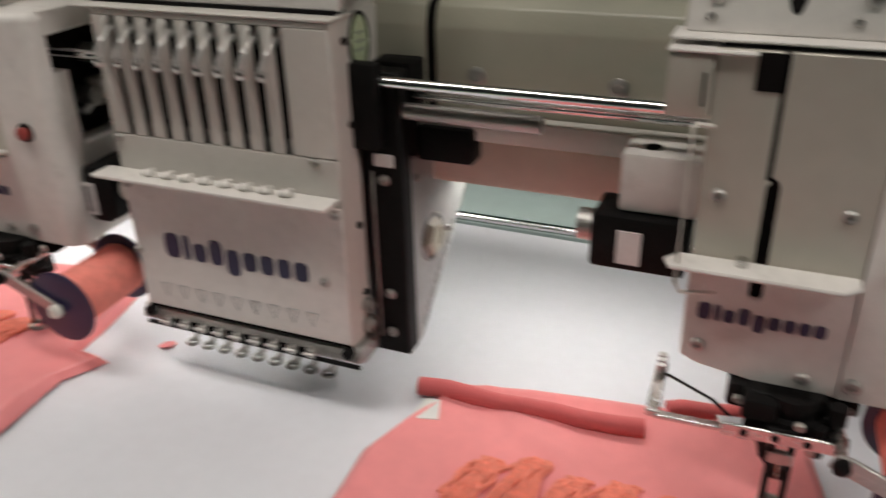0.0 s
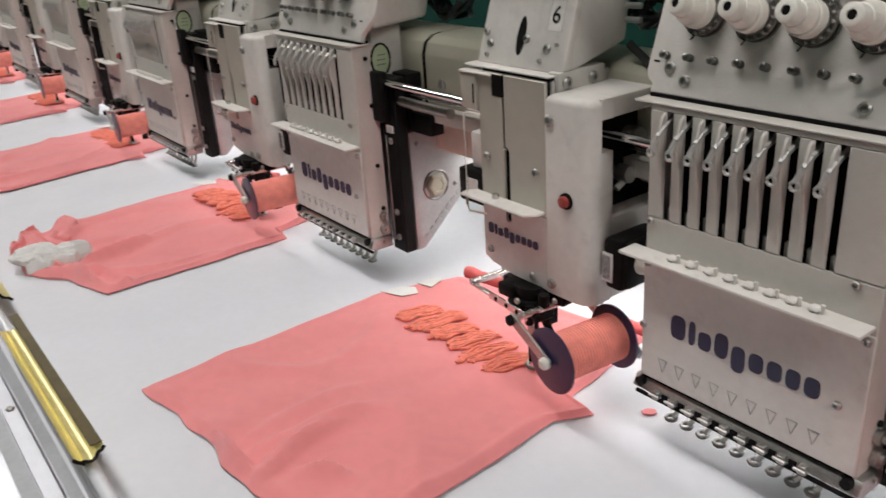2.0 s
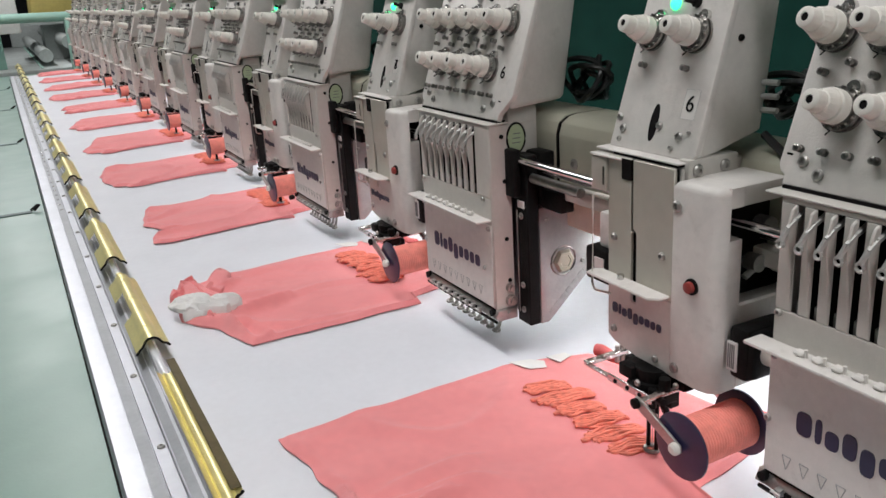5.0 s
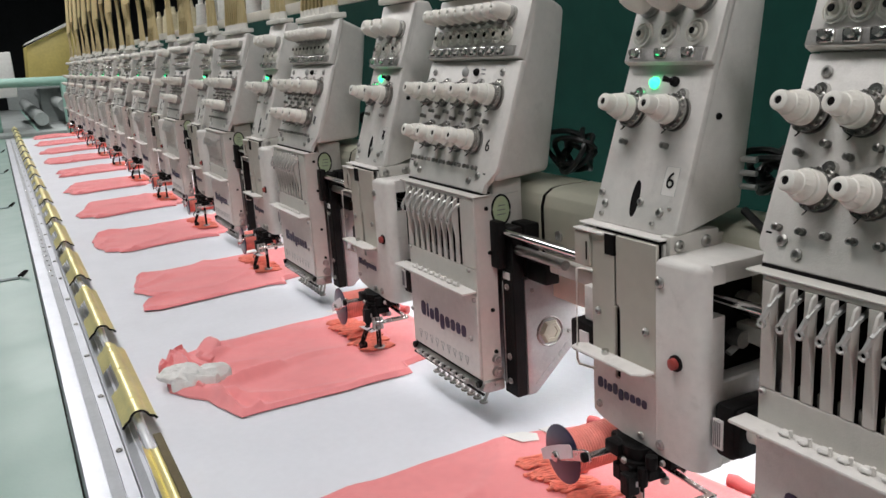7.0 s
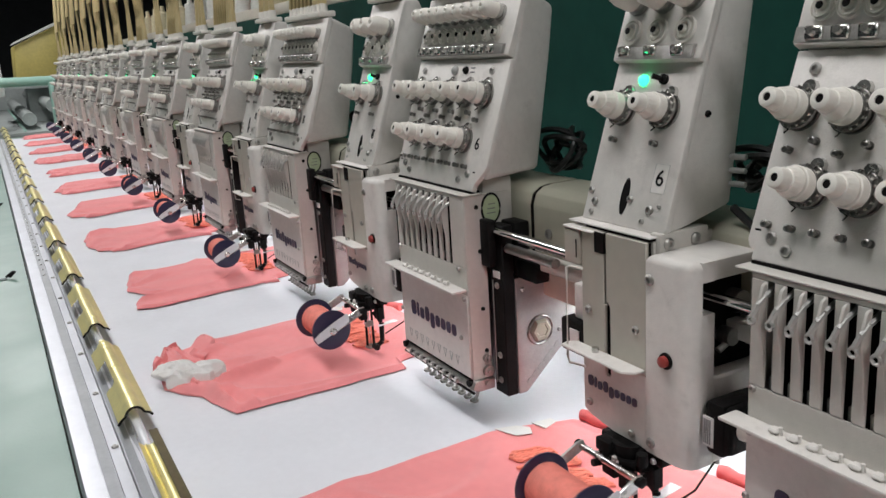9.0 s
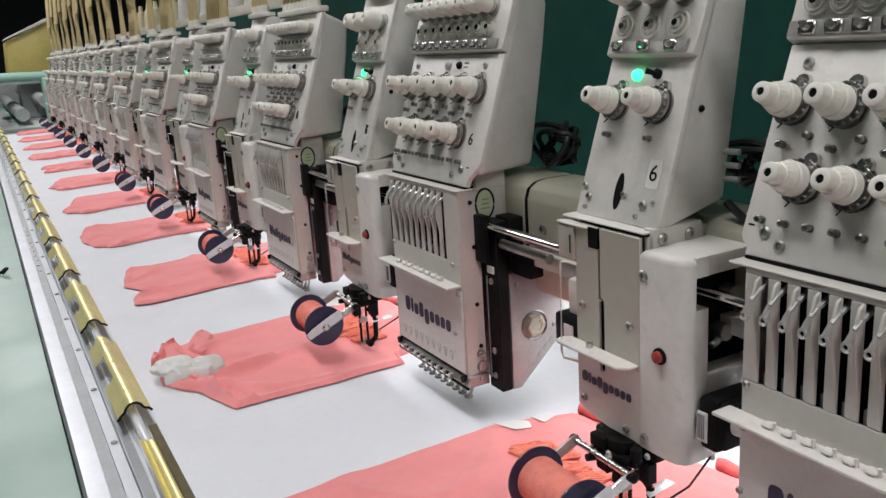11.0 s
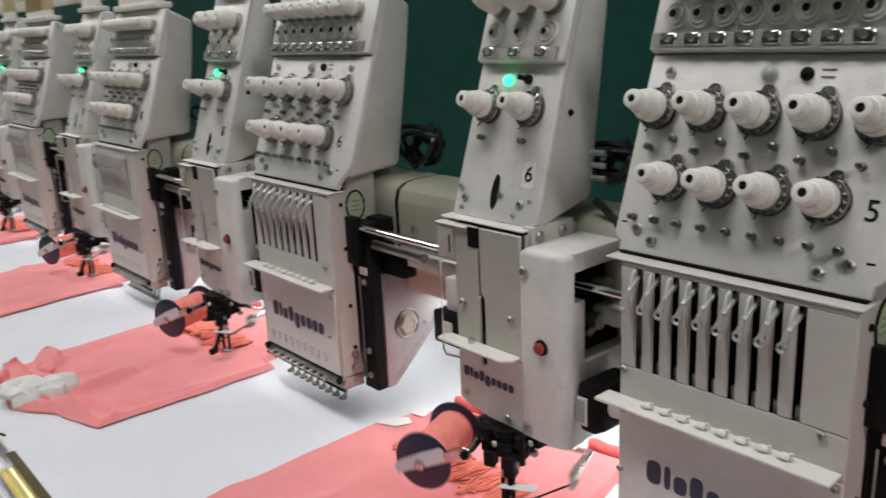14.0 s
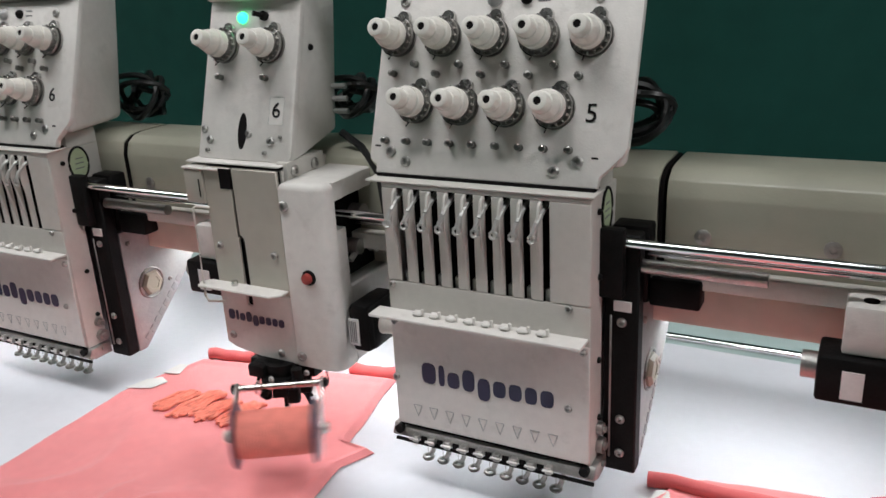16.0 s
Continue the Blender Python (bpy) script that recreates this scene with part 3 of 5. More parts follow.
def shirt(u, seed, front=FRONT, left=LEFT, right=RIGHT, back=BACK, shift=(0, 0), label="", ripple=1.0, folds=()):
    ox, oy = -(u - 6) * PITCH + shift[0], shift[1]
    t = thing("shirt", (ox, oy, TOP), label or "small salmon-pink knitted shirt lying flat under its head", "shirt", "shirts on the frame")
    bm = bmesh.new()
    nu, nv = (96, 116) if folds else (60, 76)
    c00, c10, c01, c11 = (Vector((*p, 0)) for p in (front[0], front[-1], back[0], back[-1]))
    fr, bk = [along(front, i / nu) for i in range(nu + 1)], [along(back, i / nu) for i in range(nu + 1)]
    lf, rt = [along(left, j / nv) for j in range(nv + 1)], [along(right, j / nv) for j in range(nv + 1)]
    grid = []
    for i in range(nu + 1):
        a, col = i / nu, []
        for j in range(nv + 1):
            b = j / nv
            p = (1 - b) * fr[i] + b * bk[i] + (1 - a) * lf[j] + a * rt[j] - ((1 - a) * (1 - b) * c00 + a * (1 - b) * c10 + (1 - a) * b * c01 + a * b * c11)
            rim = min(a, 1 - a, b, 1 - b)
            n1 = noise.noise((p.x * 9 + seed * 3.7, p.y * 14, seed))
            n2 = noise.noise((p.x * 26 + p.y * 16, p.y * 30 - p.x * 14, seed + 4.0))
            crease = max(0, 1 - abs(noise.noise((p.x * 7 + p.y * 5 + seed, p.y * 4 - p.x * 3, 9.0))) * 9)
            n3 = noise.noise((p.x * 5 - p.y * 3 + seed, p.y * 3.2 + p.x * 20, seed * 0.7))
            z = 0.0042 + ripple * (0.0030 * n1 + 0.0009 * n2 + 0.0052 * n3 * max(0, 0.75 - b) + 0.0055 * crease * (0.35 + 0.65 * max(0, 1 - b * 1.4)))
            z += 0.0034 * math.exp(-((rim - 0.020) / 0.013) ** 2) + 0.0055 * max(0, 0.16 - b) / 0.16 * max(0, noise.noise((p.x * 24 + seed, p.y * 6 + p.x * 9, 2.0)))
            for (ax, ay), (bx, by), wide, high in folds:
                s = max(0, min(1, ((p.x - ax) * (bx - ax) + (p.y - ay) * (by - ay)) / ((bx - ax) ** 2 + (by - ay) ** 2)))
                off = math.hypot(p.x - ax - s * (bx - ax), p.y - ay - s * (by - ay))
                side = (p.x - ax) * (by - ay) - (p.y - ay) * (bx - ax) > 0
                z += 1.5 * high * (0.35 + 0.65 * math.sin(math.pi * (0.15 + 0.7 * s))) * math.exp(-(off / (wide * (1.4 if side else 0.45))) ** 2)
            z *= min(1, 0.25 + rim * 22)
            p = p + Vector((0.0022 * n2, 0.0028 * n1 + 0.006 * max(0, 0.1 - b) / 0.1 * noise.noise((p.x * 30, seed, 6.0)), 0))
            col.append(bm.verts.new((ox + p.x, oy + p.y, TOP + max(z, 0.0012))))
        grid.append(col)
    for i in range(nu):
        for j in range(nv):
            bm.faces.new((grid[i][j], grid[i + 1][j], grid[i + 1][j + 1], grid[i][j + 1]))
    ring = [grid[i][0] for i in range(nu + 1)] + [grid[nu][j] for j in range(1, nv + 1)] + [grid[i][nv] for i in range(nu - 1, -1, -1)] + [grid[0][j] for j in range(nv - 1, 0, -1)]
    low = [bm.verts.new((v.co.x, v.co.y, TOP + 0.0002)) for v in ring]
    for k in range(len(ring)):
        bm.faces.new((ring[k], ring[(k + 1) % len(ring)], low[(k + 1) % len(ring)], low[k]))
    part("body", bm, SHIRT, t)
    for ends in (((-0.150, 0.060), (-0.098, 0.070)), ((0.010, 0.086), (0.058, 0.094))) if u != 5 else (((-0.172, 0.040), (-0.03, 0.046)), ((-0.02, 0.07), (0.05, 0.09))):
        hem = bmesh.new()
        (ax, ay), (bx, by) = ends
        pts = [(ox + ax + (bx - ax) * q / 8, oy + ay + (by - ay) * q / 8 + 0.0015 * math.sin(q * 1.7), TOP + 0.0065 + 0.0008 * math.sin(q)) for q in range(9)]
        tube(hem, pts, 0.0062, 10)
        part("rolled_hem", hem, HEM, t, "rolled red hem")
    for k, outline in enumerate((((-0.178, -0.030), (-0.153, -0.020), (-0.147, -0.004), (-0.160, 0.002), (-0.171, -0.008)), ((-0.166, 0.008), (-0.148, 0.013), (-0.154, 0.031), (-0.163, 0.030)))):
        if u == 5 and k == 0:
            continue
        torn = prism(bmesh.new(), "z", TOP + 0.0056, TOP + 0.0062 + 0.0004 * k, [(ox + x, oy + y) for x, y in outline], 0.0002, 1)
        part("torn_backing", torn, LABEL, t, "torn white backing at the edge")
    cord = cord_mesh()
    bmesh.ops.translate(cord, vec=(ox, oy, TOP), verts=cord.verts)
    part("embroidery", cord, CORD, t, "raised orange cord embroidery")
    MOVED.append(t)
    return t


FRONTS = {
    8: [(-0.126, -0.244), (-0.02, -0.262), (0.03, -0.235), (0.04, -0.215), (0.075, -0.262), (0.105, -0.262), (0.115, -0.235)],
    9: [(-0.115, -0.262), (-0.06, -0.276), (0.03, -0.28), (0.09, -0.262), (0.10, -0.24), (0.115, -0.238), (0.12, -0.215)],
    10: [(-0.15, -0.232), (-0.05, -0.25), (0.04, -0.279), (0.09, -0.275), (0.10, -0.245), (0.125, -0.24), (0.13, -0.215)],
    11: [(-0.13, -0.235), (-0.04, -0.255), (0.04, -0.277), (0.06, -0.262), (0.10, -0.262), (0.115, -0.245), (0.12, -0.225)],
}
FOLDS = [((-0.062, -0.255), (-0.014, -0.250), 0.006, 0.007), ((0.024, -0.217), (0.043, -0.205), 0.006, 0.006), ((-0.024, -0.230), (-0.018, -0.160), 0.009, 0.004), ((-0.007, -0.235), (-0.009, -0.186), 0.008, 0.004), ((-0.045, -0.22), (-0.05, -0.15), 0.010, 0.0025)]
GATHERS = [((0.016, -0.225), (0.004, -0.172), 0.006, 0.006), ((0.050, -0.232), (0.100, -0.212), 0.007, 0.008), ((-0.016, -0.22), (-0.004, -0.16), 0.007, 0.005),
           ((-0.08, -0.236), (-0.115, -0.20), 0.006, 0.007), ((0.03, -0.245), (0.085, -0.238), 0.005, 0.006), ((-0.045, -0.23), (-0.05, -0.18), 0.008, 0.004)]
for u in UNITS:
    if u == 7:
        f = [(-0.135, -0.262), (-0.09, -0.268), (-0.05, -0.285), (-0.01, -0.292), (0.04, -0.262), (0.09, -0.248), (0.111, -0.240)]
        shirt(7, 7.3, f, [f[0], (-0.148, -0.20), (-0.16, -0.06), (-0.168, 0.011), (-0.152, 0.058)], [(0.111, -0.240), (0.112, -0.138), (0.110, -0.052), (0.112, -0.024), (0.086, -0.021), (0.070, 0.05), (0.060, 0.092)], label="small salmon-pink knitted shirt with its sleeve bunched up", ripple=1.2, folds=GATHERS)
    elif u in (5, 6):
        shirt(u, u * 1.7, shift=(0, 0) if u == 6 else (-0.004, -0.02), folds=FOLDS)
    else:
        f = FRONTS[8 + (u - 8) % 4]
        shirt(u, u * 1.7, f, [f[0], (f[0][0] - 0.02, -0.15), (-0.165, -0.024), (-0.165, 0.011), (-0.152, 0.058)], [f[-1], *RIGHT[1:]], shift=(0.008 * min(u - 7, 4), 0), ripple=1.2)


def crumpled(at, along_x, along_y, high, seed, rough, freq):
    """A flat heap of cloth: a squashed ball with sharp ridged folds."""
    bm = bmesh.new()
    bmesh.ops.create_icosphere(bm, subdivisions=5, radius=1)
    for v in bm.verts:
        c = v.co.copy()
        ridge = 1 - abs(noise.noise(Vector((c.x * freq, c.y * freq * 1.6, seed)))) * 2.2
        d = 1 + rough * (0.6 * noise.noise(c * 1.8 + Vector((seed, 0, 0))) + 0.35 * ridge + 0.18 * noise.noise(c * 7 + Vector((0, seed, 0))))
        flat = Vector((*along_x, 0)) * c.x * d + Vector((*along_y, 0)) * c.y * d
        v.co = Vector(at) + flat + Vector((0, 0, high * (c.z * (0.7 + 0.5 * d) + 0.5 * ridge * max(0, c.z))))
        v.co.z = max(v.co.z, TOP + 0.0004)
    return bm


def fold_strip(a, b, wide, high, seed):
    """A flat doubled strip of cloth: an oval tube with a wavy, tapering run."""
    bm = bmesh.new()
    a, b = Vector((*a, TOP)), Vector((*b, TOP))
    way = (b - a).normalized()
    across = Vector((-way.y, way.x, 0))
    rings = []
    for k in range(25):
        s = k / 24
        w = wide * (0.75 + 0.25 * math.sin(math.pi * s) + 0.18 * noise.noise((s * 3, seed, 0.0))) * min(1, 0.2 + s * 9, 0.2 + (1 - s) * 9)
        c = a.lerp(b, s) + across * 0.006 * noise.noise((s * 2.2, seed, 3.0))
        ring = []
        for j in range(20):
            q = 2 * math.pi * j / 20
            crease = 0.5 * noise.noise((s * 2.0, 2.6 * math.cos(q) + seed, 7.0))
            ring.append(bm.verts.new(c + across * w * math.cos(q) + Vector((0, 0, max(0.0004, 1.2 * high * (0.45 + math.sin(q) * (0.6 + crease)))))))
        rings.append(ring)
    for p, q in zip(rings, rings[1:]):
        for j in range(20):
            bm.faces.new((p[j], p[(j + 1) % 20], q[(j + 1) % 20], q[j]))
    bm.faces.new(rings[0][::-1])
    bm.faces.new(rings[-1])
    return bm


def bunch():
    """The gathered sleeve by the glove."""
    t = thing("shirt_sleeve", (-0.58, -0.28, TOP), "heap of gathered salmon-pink sleeve folds", "shirt sleeve")
    part("sleeve_folded_mass", crumpled((-0.555, -0.266, TOP + 0.003), (0.050, 0.004), (0.006, 0.026), 0.008, 3.1, 0.18, 1.6), SHIRT, t)
    part("cuff", fold_strip((-0.572, -0.244), (-0.646, -0.210), 0.016, 0.012, 1.3), SHIRT, t, "turned-back cuff")
    for k, (a, b, w, hi) in enumerate((((-0.622, -0.262), (-0.520, -0.236), 0.008, 0.012), ((-0.616, -0.272), (-0.500, -0.262), 0.009, 0.014), ((-0.600, -0.288), (-0.475, -0.262), 0.010, 0.011), ((-0.628, -0.252), (-0.56, -0.292), 0.008, 0.013), ((-0.630, -0.262), (-0.560, -0.262), 0.012, 0.010))):
        part("fold", fold_strip(a, b, 1.3 * w, hi, 2.7 * k + 5), HEM if k == 3 else SHIRT, t)
    MOVED.append(t)


bunch()


def glove():
    t = thing("cotton_glove", (-0.51, -0.262, TOP + 0.014), "crumpled white cotton work glove lying on the shirt", "glove")
    part("palm", crumpled((-0.521, -0.274, TOP + 0.017), (0.012, 0.024), (0.019, -0.010), 0.0068, 2.2, 0.26, 2.6), GLOVE, t)
    for k, (x, y, far) in enumerate(((-0.528, -0.262, 0.040), (-0.520, -0.265, 0.050), (-0.511, -0.268, 0.052), (-0.503, -0.274, 0.042))):
        part("finger", fold_strip((x, y), (x + 0.42 * far, y + 0.90 * far), 0.0066, 0.0165 + 0.0012 * (k % 2), 4.1 * k + 2), GLOVE, t)
    part("thumb", fold_strip((-0.512, -0.288), (-0.490, -0.262), 0.0062, 0.015, 9.4), GLOVE, t)
    part("glove_cuff", crumpled((-0.527, -0.286, TOP + 0.015), (0.012, -0.004), (0.003, 0.010), 0.0055, 8.8, 0.28, 2.4), GLOVE, t)
    MOVED.append(t)


glove()
scrap = bmesh.new()
prism(scrap, "z", TOP + 0.0004, TOP + 0.0018, [(0.127, 0.004), (0.131, 0.002), (0.136, 0.006), (0.137, 0.011), (0.133, 0.013), (0.128, 0.010)], 0.0004, 1)
MOVED.append(whole("cloth_scrap", scrap, SHIRT, "small scrap of pink cloth on the backing", "scrap", at=(0.13, 0.008, TOP)))


# ---- flat sewing head ----
def tapered(front, back, place):
    """A cast shell: a leaning front, given as (x0, x1, z) rows, drawn back to a narrower rear, (x0, x1, y, z) rows."""
    bm = bmesh.new()
    rows = [[bm.verts.new(place(x0, z, 0.001)), bm.verts.new(place(x1, z, 0.001))] for x0, x1, z in front]
    rear = [[bm.verts.new((x0, y, z)), bm.verts.new((x1, y, z))] for x0, x1, y, z in back]
    for k in range(len(rows) - 1):
        a, b, c, d = rows[k], rows[k + 1], rear[k], rear[k + 1]
        bm.faces.new((a[0], a[1], b[1], b[0]))
        bm.faces.new((c[1], c[0], d[0], d[1]))
        bm.faces.new((a[1], c[1], d[1], b[1]))
        bm.faces.new((c[0], a[0], b[0], d[0]))
    bm.faces.new((rows[0][1], rows[0][0], rear[0][0], rear[0][1]))
    bm.faces.new((rows[-1][0], rows[-1][1], rear[-1][1], rear[-1][0]))
    bmesh.ops.recalc_face_normals(bm, faces=bm.faces)
    hard = [e for e in bm.edges if e.calc_face_angle(0) > 0.4]
    bmesh.ops.bevel(bm, geom=hard, offset=0.006, segments=4, affect="EDGES", profile=0.5)
    return bm


GAP = 0.0134
NEEDLES = [-0.3425 + GAP * k for k in range(9)]


def number_card(parent, place, x, z, edged):
    """A thin glossy card round the head's number, with a faint grey edge."""
    card = bmesh.new()
    card.faces.new([card.verts.new(place(x + a, z + b)) for a, b in ((-0.0068, -0.0100), (0.0068, -0.0100), (0.0068, 0.0100), (-0.0068, 0.0100))])
    c = part("number_card", card, PANEL, parent, "thin glossy number card")
    if not edged:
        return
    rim = [place(x + a, z + b) for a, b in ((-0.0068, -0.0100), (0.0068, -0.0100), (0.0068, 0.0100), (-0.0068, 0.0100))]
    part("card_edge", tube(bmesh.new(), rim, 0.00022, 4, True), DOME, c)


def flat_head():
    h = thing("sewing_head", (-0.28, 0.02, 0.96), "cream-white nine-needle embroidery head with rows of tension knobs", "sewing head", "heads on the beam")
    # needle case: front cut by nine slots
    case = bmesh.new()
    F, D = -0.0205, -0.0194
    edges = [-0.355] + [e for x in NEEDLES for e in (x - 0.0006, x + 0.0042)] + [-0.2035]
    for a, b in zip(edges[0::2], edges[1::2]):
        box(case, a, b, F, D, 0.9695, 1.0385, 0.0007, 1)
    box(case, -0.355, -0.2035, F, D, 1.0385, 1.0419, 0.0006, 1)
    box(case, -0.355, -0.2035, F, D, 0.852, 0.9695, 0.0009, 1)
    prism(case, "x", -0.2065, -0.2035, [(-0.0193, 0.846), (0.004, 0.838), (0.004, 1.0), (0.030, 1.0), (0.034, 1.0419), (-0.0193, 1.0419)], 0.0006, 1)
    prism(case, "x", -0.355, -0.352, [(-0.0193, 0.852), (0.004, 0.846), (0.004, 1.0), (0.030, 1.0), (0.034, 1.0419), (-0.0193, 1.0419)], 0.0006, 1)
    body = part("needle_case", case, PAINT, h)
    # black sheet stands in for the shade behind the nine slots
    part("slot_shade_sheet", box(bmesh.new(), -0.3515, -0.2068, 0.000, 0.003, 0.850, 1.0415), DARK, h)
    part("head_block", box(bmesh.new(), -0.3515, -0.207, 0.0045, 0.0395, 1.002, 1.0560, 0.003), PAINT, h)
    for x in NEEDLES:
        lv = bmesh.new()
        pts = [(x - 0.0002, -0.012, 1.0345), (x - 0.001, -0.0215, 1.0295), (x - 0.0022, -0.0265, 1.0245), (x - 0.0040, -0.0295, 1.0175)]
        for a, b in zip(pts, pts[1:]):
            rod(lv, a, b, 0.0019, 0.0018, 6)
        tube(lv, [(x - 0.0042 + 0.0025 * math.cos(q), -0.0297, 1.0150 + 0.0025 * math.sin(q)) for q in np.linspace(0, 6.28, 10)[:-1]], 0.0011, 5, True)
        part("take_up_lever", lv, LEVER, h)
        fin = prism(bmesh.new(), "x", x - 0.0030, x - 0.0010, [(-0.0200, 1.0380), (-0.0236, 1.0360), (-0.0262, 1.0270), (-0.0268, 1.0170), (-0.0248, 1.0050), (-0.0228, 0.9950), (-0.0220, 0.9860), (-0.0207, 0.9760), (-0.0200, 0.9760)], 0.0005, 1)
        part("guide_fin", fin, PAINT, h, "thin curved cream fin")
        sl = bmesh.new()
        box(sl, x - 0.0004, x + 0.0040, -0.0168, -0.0135, 0.968, 0.977, 0.0006, 1)
        part("slot_guide", sl, DULL, h)
    # ledge with clips
    ledge = part("thread_ledge", box(bmesh.new(), -0.364, -0.2045, -0.0375, -0.0207, 0.9455, 0.9480, 0.0010), PANEL, h)
    for x in NEEDLES[1:]:
        c = bmesh.new()
        box(c, x - 0.0025, x + 0.0045, -0.0310, -0.0245, 0.9482, 0.9515, 0.0012, 1)
        rod(c, (x + 0.0048, -0.0275, 0.948), (x + 0.0048, -0.0275, 0.9530), 0.0012, seg=6)
        part("thread_clip", c, PANEL, ledge)
    # lower cover
    cover = part("front_cover", box(bmesh.new(), -0.3545, -0.2032, F - 0.0016, F - 0.0002, 0.853, 0.942, 0.0006, 1), PANEL, h, "plain cream-white front cover")
    wordmark(cover, -0.331, -0.2285, 0.8915, 0.0148, F - 0.0018)
    for x in NEEDLES:
        v = bmesh.new()
        for a, b in (((-0.0034, 0.0045), (0, -0.005)), ((0.0034, 0.0045), (0, -0.005)), ((-0.0034, 0.0045), (0.0034, 0.0045))):
            rod(v, (x + 0.006 + a[0], F - 0.0017, 0.8665 + a[1]), (x + 0.006 + b[0], F - 0.0017, 0.8665 + b[1]), 0.00036, seg=4)
        part("needle_mark", v, DOME, cover)
    for x, z in ((-0.218, 0.967), (-0.3516, 0.967), (-0.218, 0.894), (-0.3530, 0.8925), (-0.2075, 0.938), (-0.351, 0.938)):
        screw(h, (x, F - (0.0016 if z < 0.94 else 0), z), (0, -1, 0), 0.0027)
    for z, y in ((0.925, -0.004), (0.88, -0.002), (0.985, -0.004), (1.03, -0.006)):
        screw(h, (-0.2035, y, z), (1, 0, 0), 0.0022, BLACK)
    # bottom bar, needle clamps, presser feet
    bar = bmesh.new()
    prism(bar, "x", -0.360, -0.199, [(-0.0195, 0.8505), (-0.0235, 0.842), (-0.016, 0.8385), (0.004, 0.8385), (0.004, 0.8505)], 0.0008, 1)
    part("needle_bar", bar, DULL, h, "oily steel bar under the case")
    for a in NEEDLES[:-1]:
        part("bar_slot", box(bmesh.new(), a + 0.0075, a + 0.0125, -0.0238, -0.0205, 0.8412, 0.8448), DARK, h)
    part("bar_rail", rod(bmesh.new(), (-0.3575, -0.0215, 0.8380), (-0.2, -0.0215, 0.8380), 0.0015, seg=8), BLACK, h)
    part("bar_shadow_gap", box(bmesh.new(), -0.352, -0.207, -0.0215, -0.004, 0.8512, 0.8528), DARK, h)
    for x in (-0.3535, -0.2065):
        part("bar_bolt", rod(bmesh.new(), (x, -0.0245, 0.8475), (x, -0.018, 0.8475), 0.0036, seg=12), BLACK, h)
    for x in NEEDLES:
        xx = x + 0.0035
        cl = bmesh.new()
        box(cl, xx - 0.0025, xx + 0.0025, -0.0262, -0.0205, 0.8400, 0.8460, 0.0006, 1)
        rod(cl, (xx - 0.004, -0.0268, 0.8435), (xx + 0.004, -0.0268, 0.8435), 0.0011, seg=6)
        part("needle_clamp", cl, DULL, h)
        ft = bmesh.new()
        tube(ft, [(xx + 0.002, 0.002, 0.838), (xx + 0.002, 0.001, 0.826), (xx + 0.001, -0.001, 0.8185), (xx - 0.001, -0.002, 0.8145)], 0.0019, 6)
        tube(ft, [(xx - 0.003 + 0.0036 * math.cos(q), -0.002 + 0.0036 * math.sin(q), 0.8125) for q in np.linspace(0, 6.28, 11)[:-1]], 0.0015, 6, True)
        part("presser_foot", ft, DULL, h, "hooked steel presser foot")
        part("needle", rod(bmesh.new(), (xx - 0.003, -0.002, 0.838), (xx - 0.003, -0.002, 0.8155), 0.0006, 0.0003, 6), STEEL, h)
    for y, z, r in ((-0.002, 0.858, 0.006), (-0.003, 0.872, 0.0045), (-0.006, 0.846, 0.0045)):
        gear = rod(bmesh.new(), (-0.2034, y, z), (-0.199, y, z), r, seg=14)
        rod(gear, (-0.199, y, z), (-0.197, y, z), r * 0.5, seg=10)
        part("cam_roller", gear, DULL, h, "small greasy steel roller")
    # black slide and grey arm
    slide = bmesh.new()
    box(slide, -0.2030, -0.1795, 0.0066, 0.020, 0.834, 1.012, 0.0012, 1)
    box(slide, -0.2045, -0.188, -0.003, 0.0064, 0.97, 1.018, 0.002)
    sl = part("slide_plate", slide, BLACK, h, "black slide plate beside the case")
    # narrow steel strip stands in for a glint on the black plate
    part("slide_glint", box(bmesh.new(), -0.1985, -0.1972, 0.0052, 0.0066, 0.845, 0.955, 0.0003, 1), DULL, h)
    part("slide_tab", box(bmesh.new(), -0.1960, -0.1840, 0.0052, 0.0064, 0.9585, 0.9660, 0.0003, 1), LABEL, h, "small white tab")
    for z in (0.9503, 0.8765, 0.8495):
        screw(sl, (-0.1905, 0.0066, z), (0, -1, 0), 0.0034)
    part("slide_block", box(bmesh.new(), -0.2025, -0.177, 0.0210, 0.0385, 0.960, 1.014, 0.002), BLACK, h)
    part("slide_lock", box(bmesh.new(), -0.1765, -0.143, 0.0205, 0.037, 0.959, 0.979, 0.002), BLACK, h)
    part("slide_bar", rod(bmesh.new(), (-0.2, 0.014, 0.9895), (-0.102, 0.014, 0.9895), 0.0048, seg=12), DULL, h)
    arm = prism(bmesh.new(), "x", -0.285, -0.1815, [(0.0215, 0.832), (0.032, 0.832), (0.088, 0.882), (0.135, 0.930), (0.135, 0.957), (0.0215, 0.957)], 0.002)
    a = part("arm", arm, ARM, h, "grey metal lower arm with a slanted edge")
    part("hex_cover", turned(bmesh.new(), (-0.1815, 0.050, 0.8965), (1, 0, 0), ((0, 0.0128), (0.0020, 0.0128), (0.0045, 0.0105), (0.0045, 0.007), (0.0038, 0.0065)), 6), BEAMP, a, "pale six-sided cover")
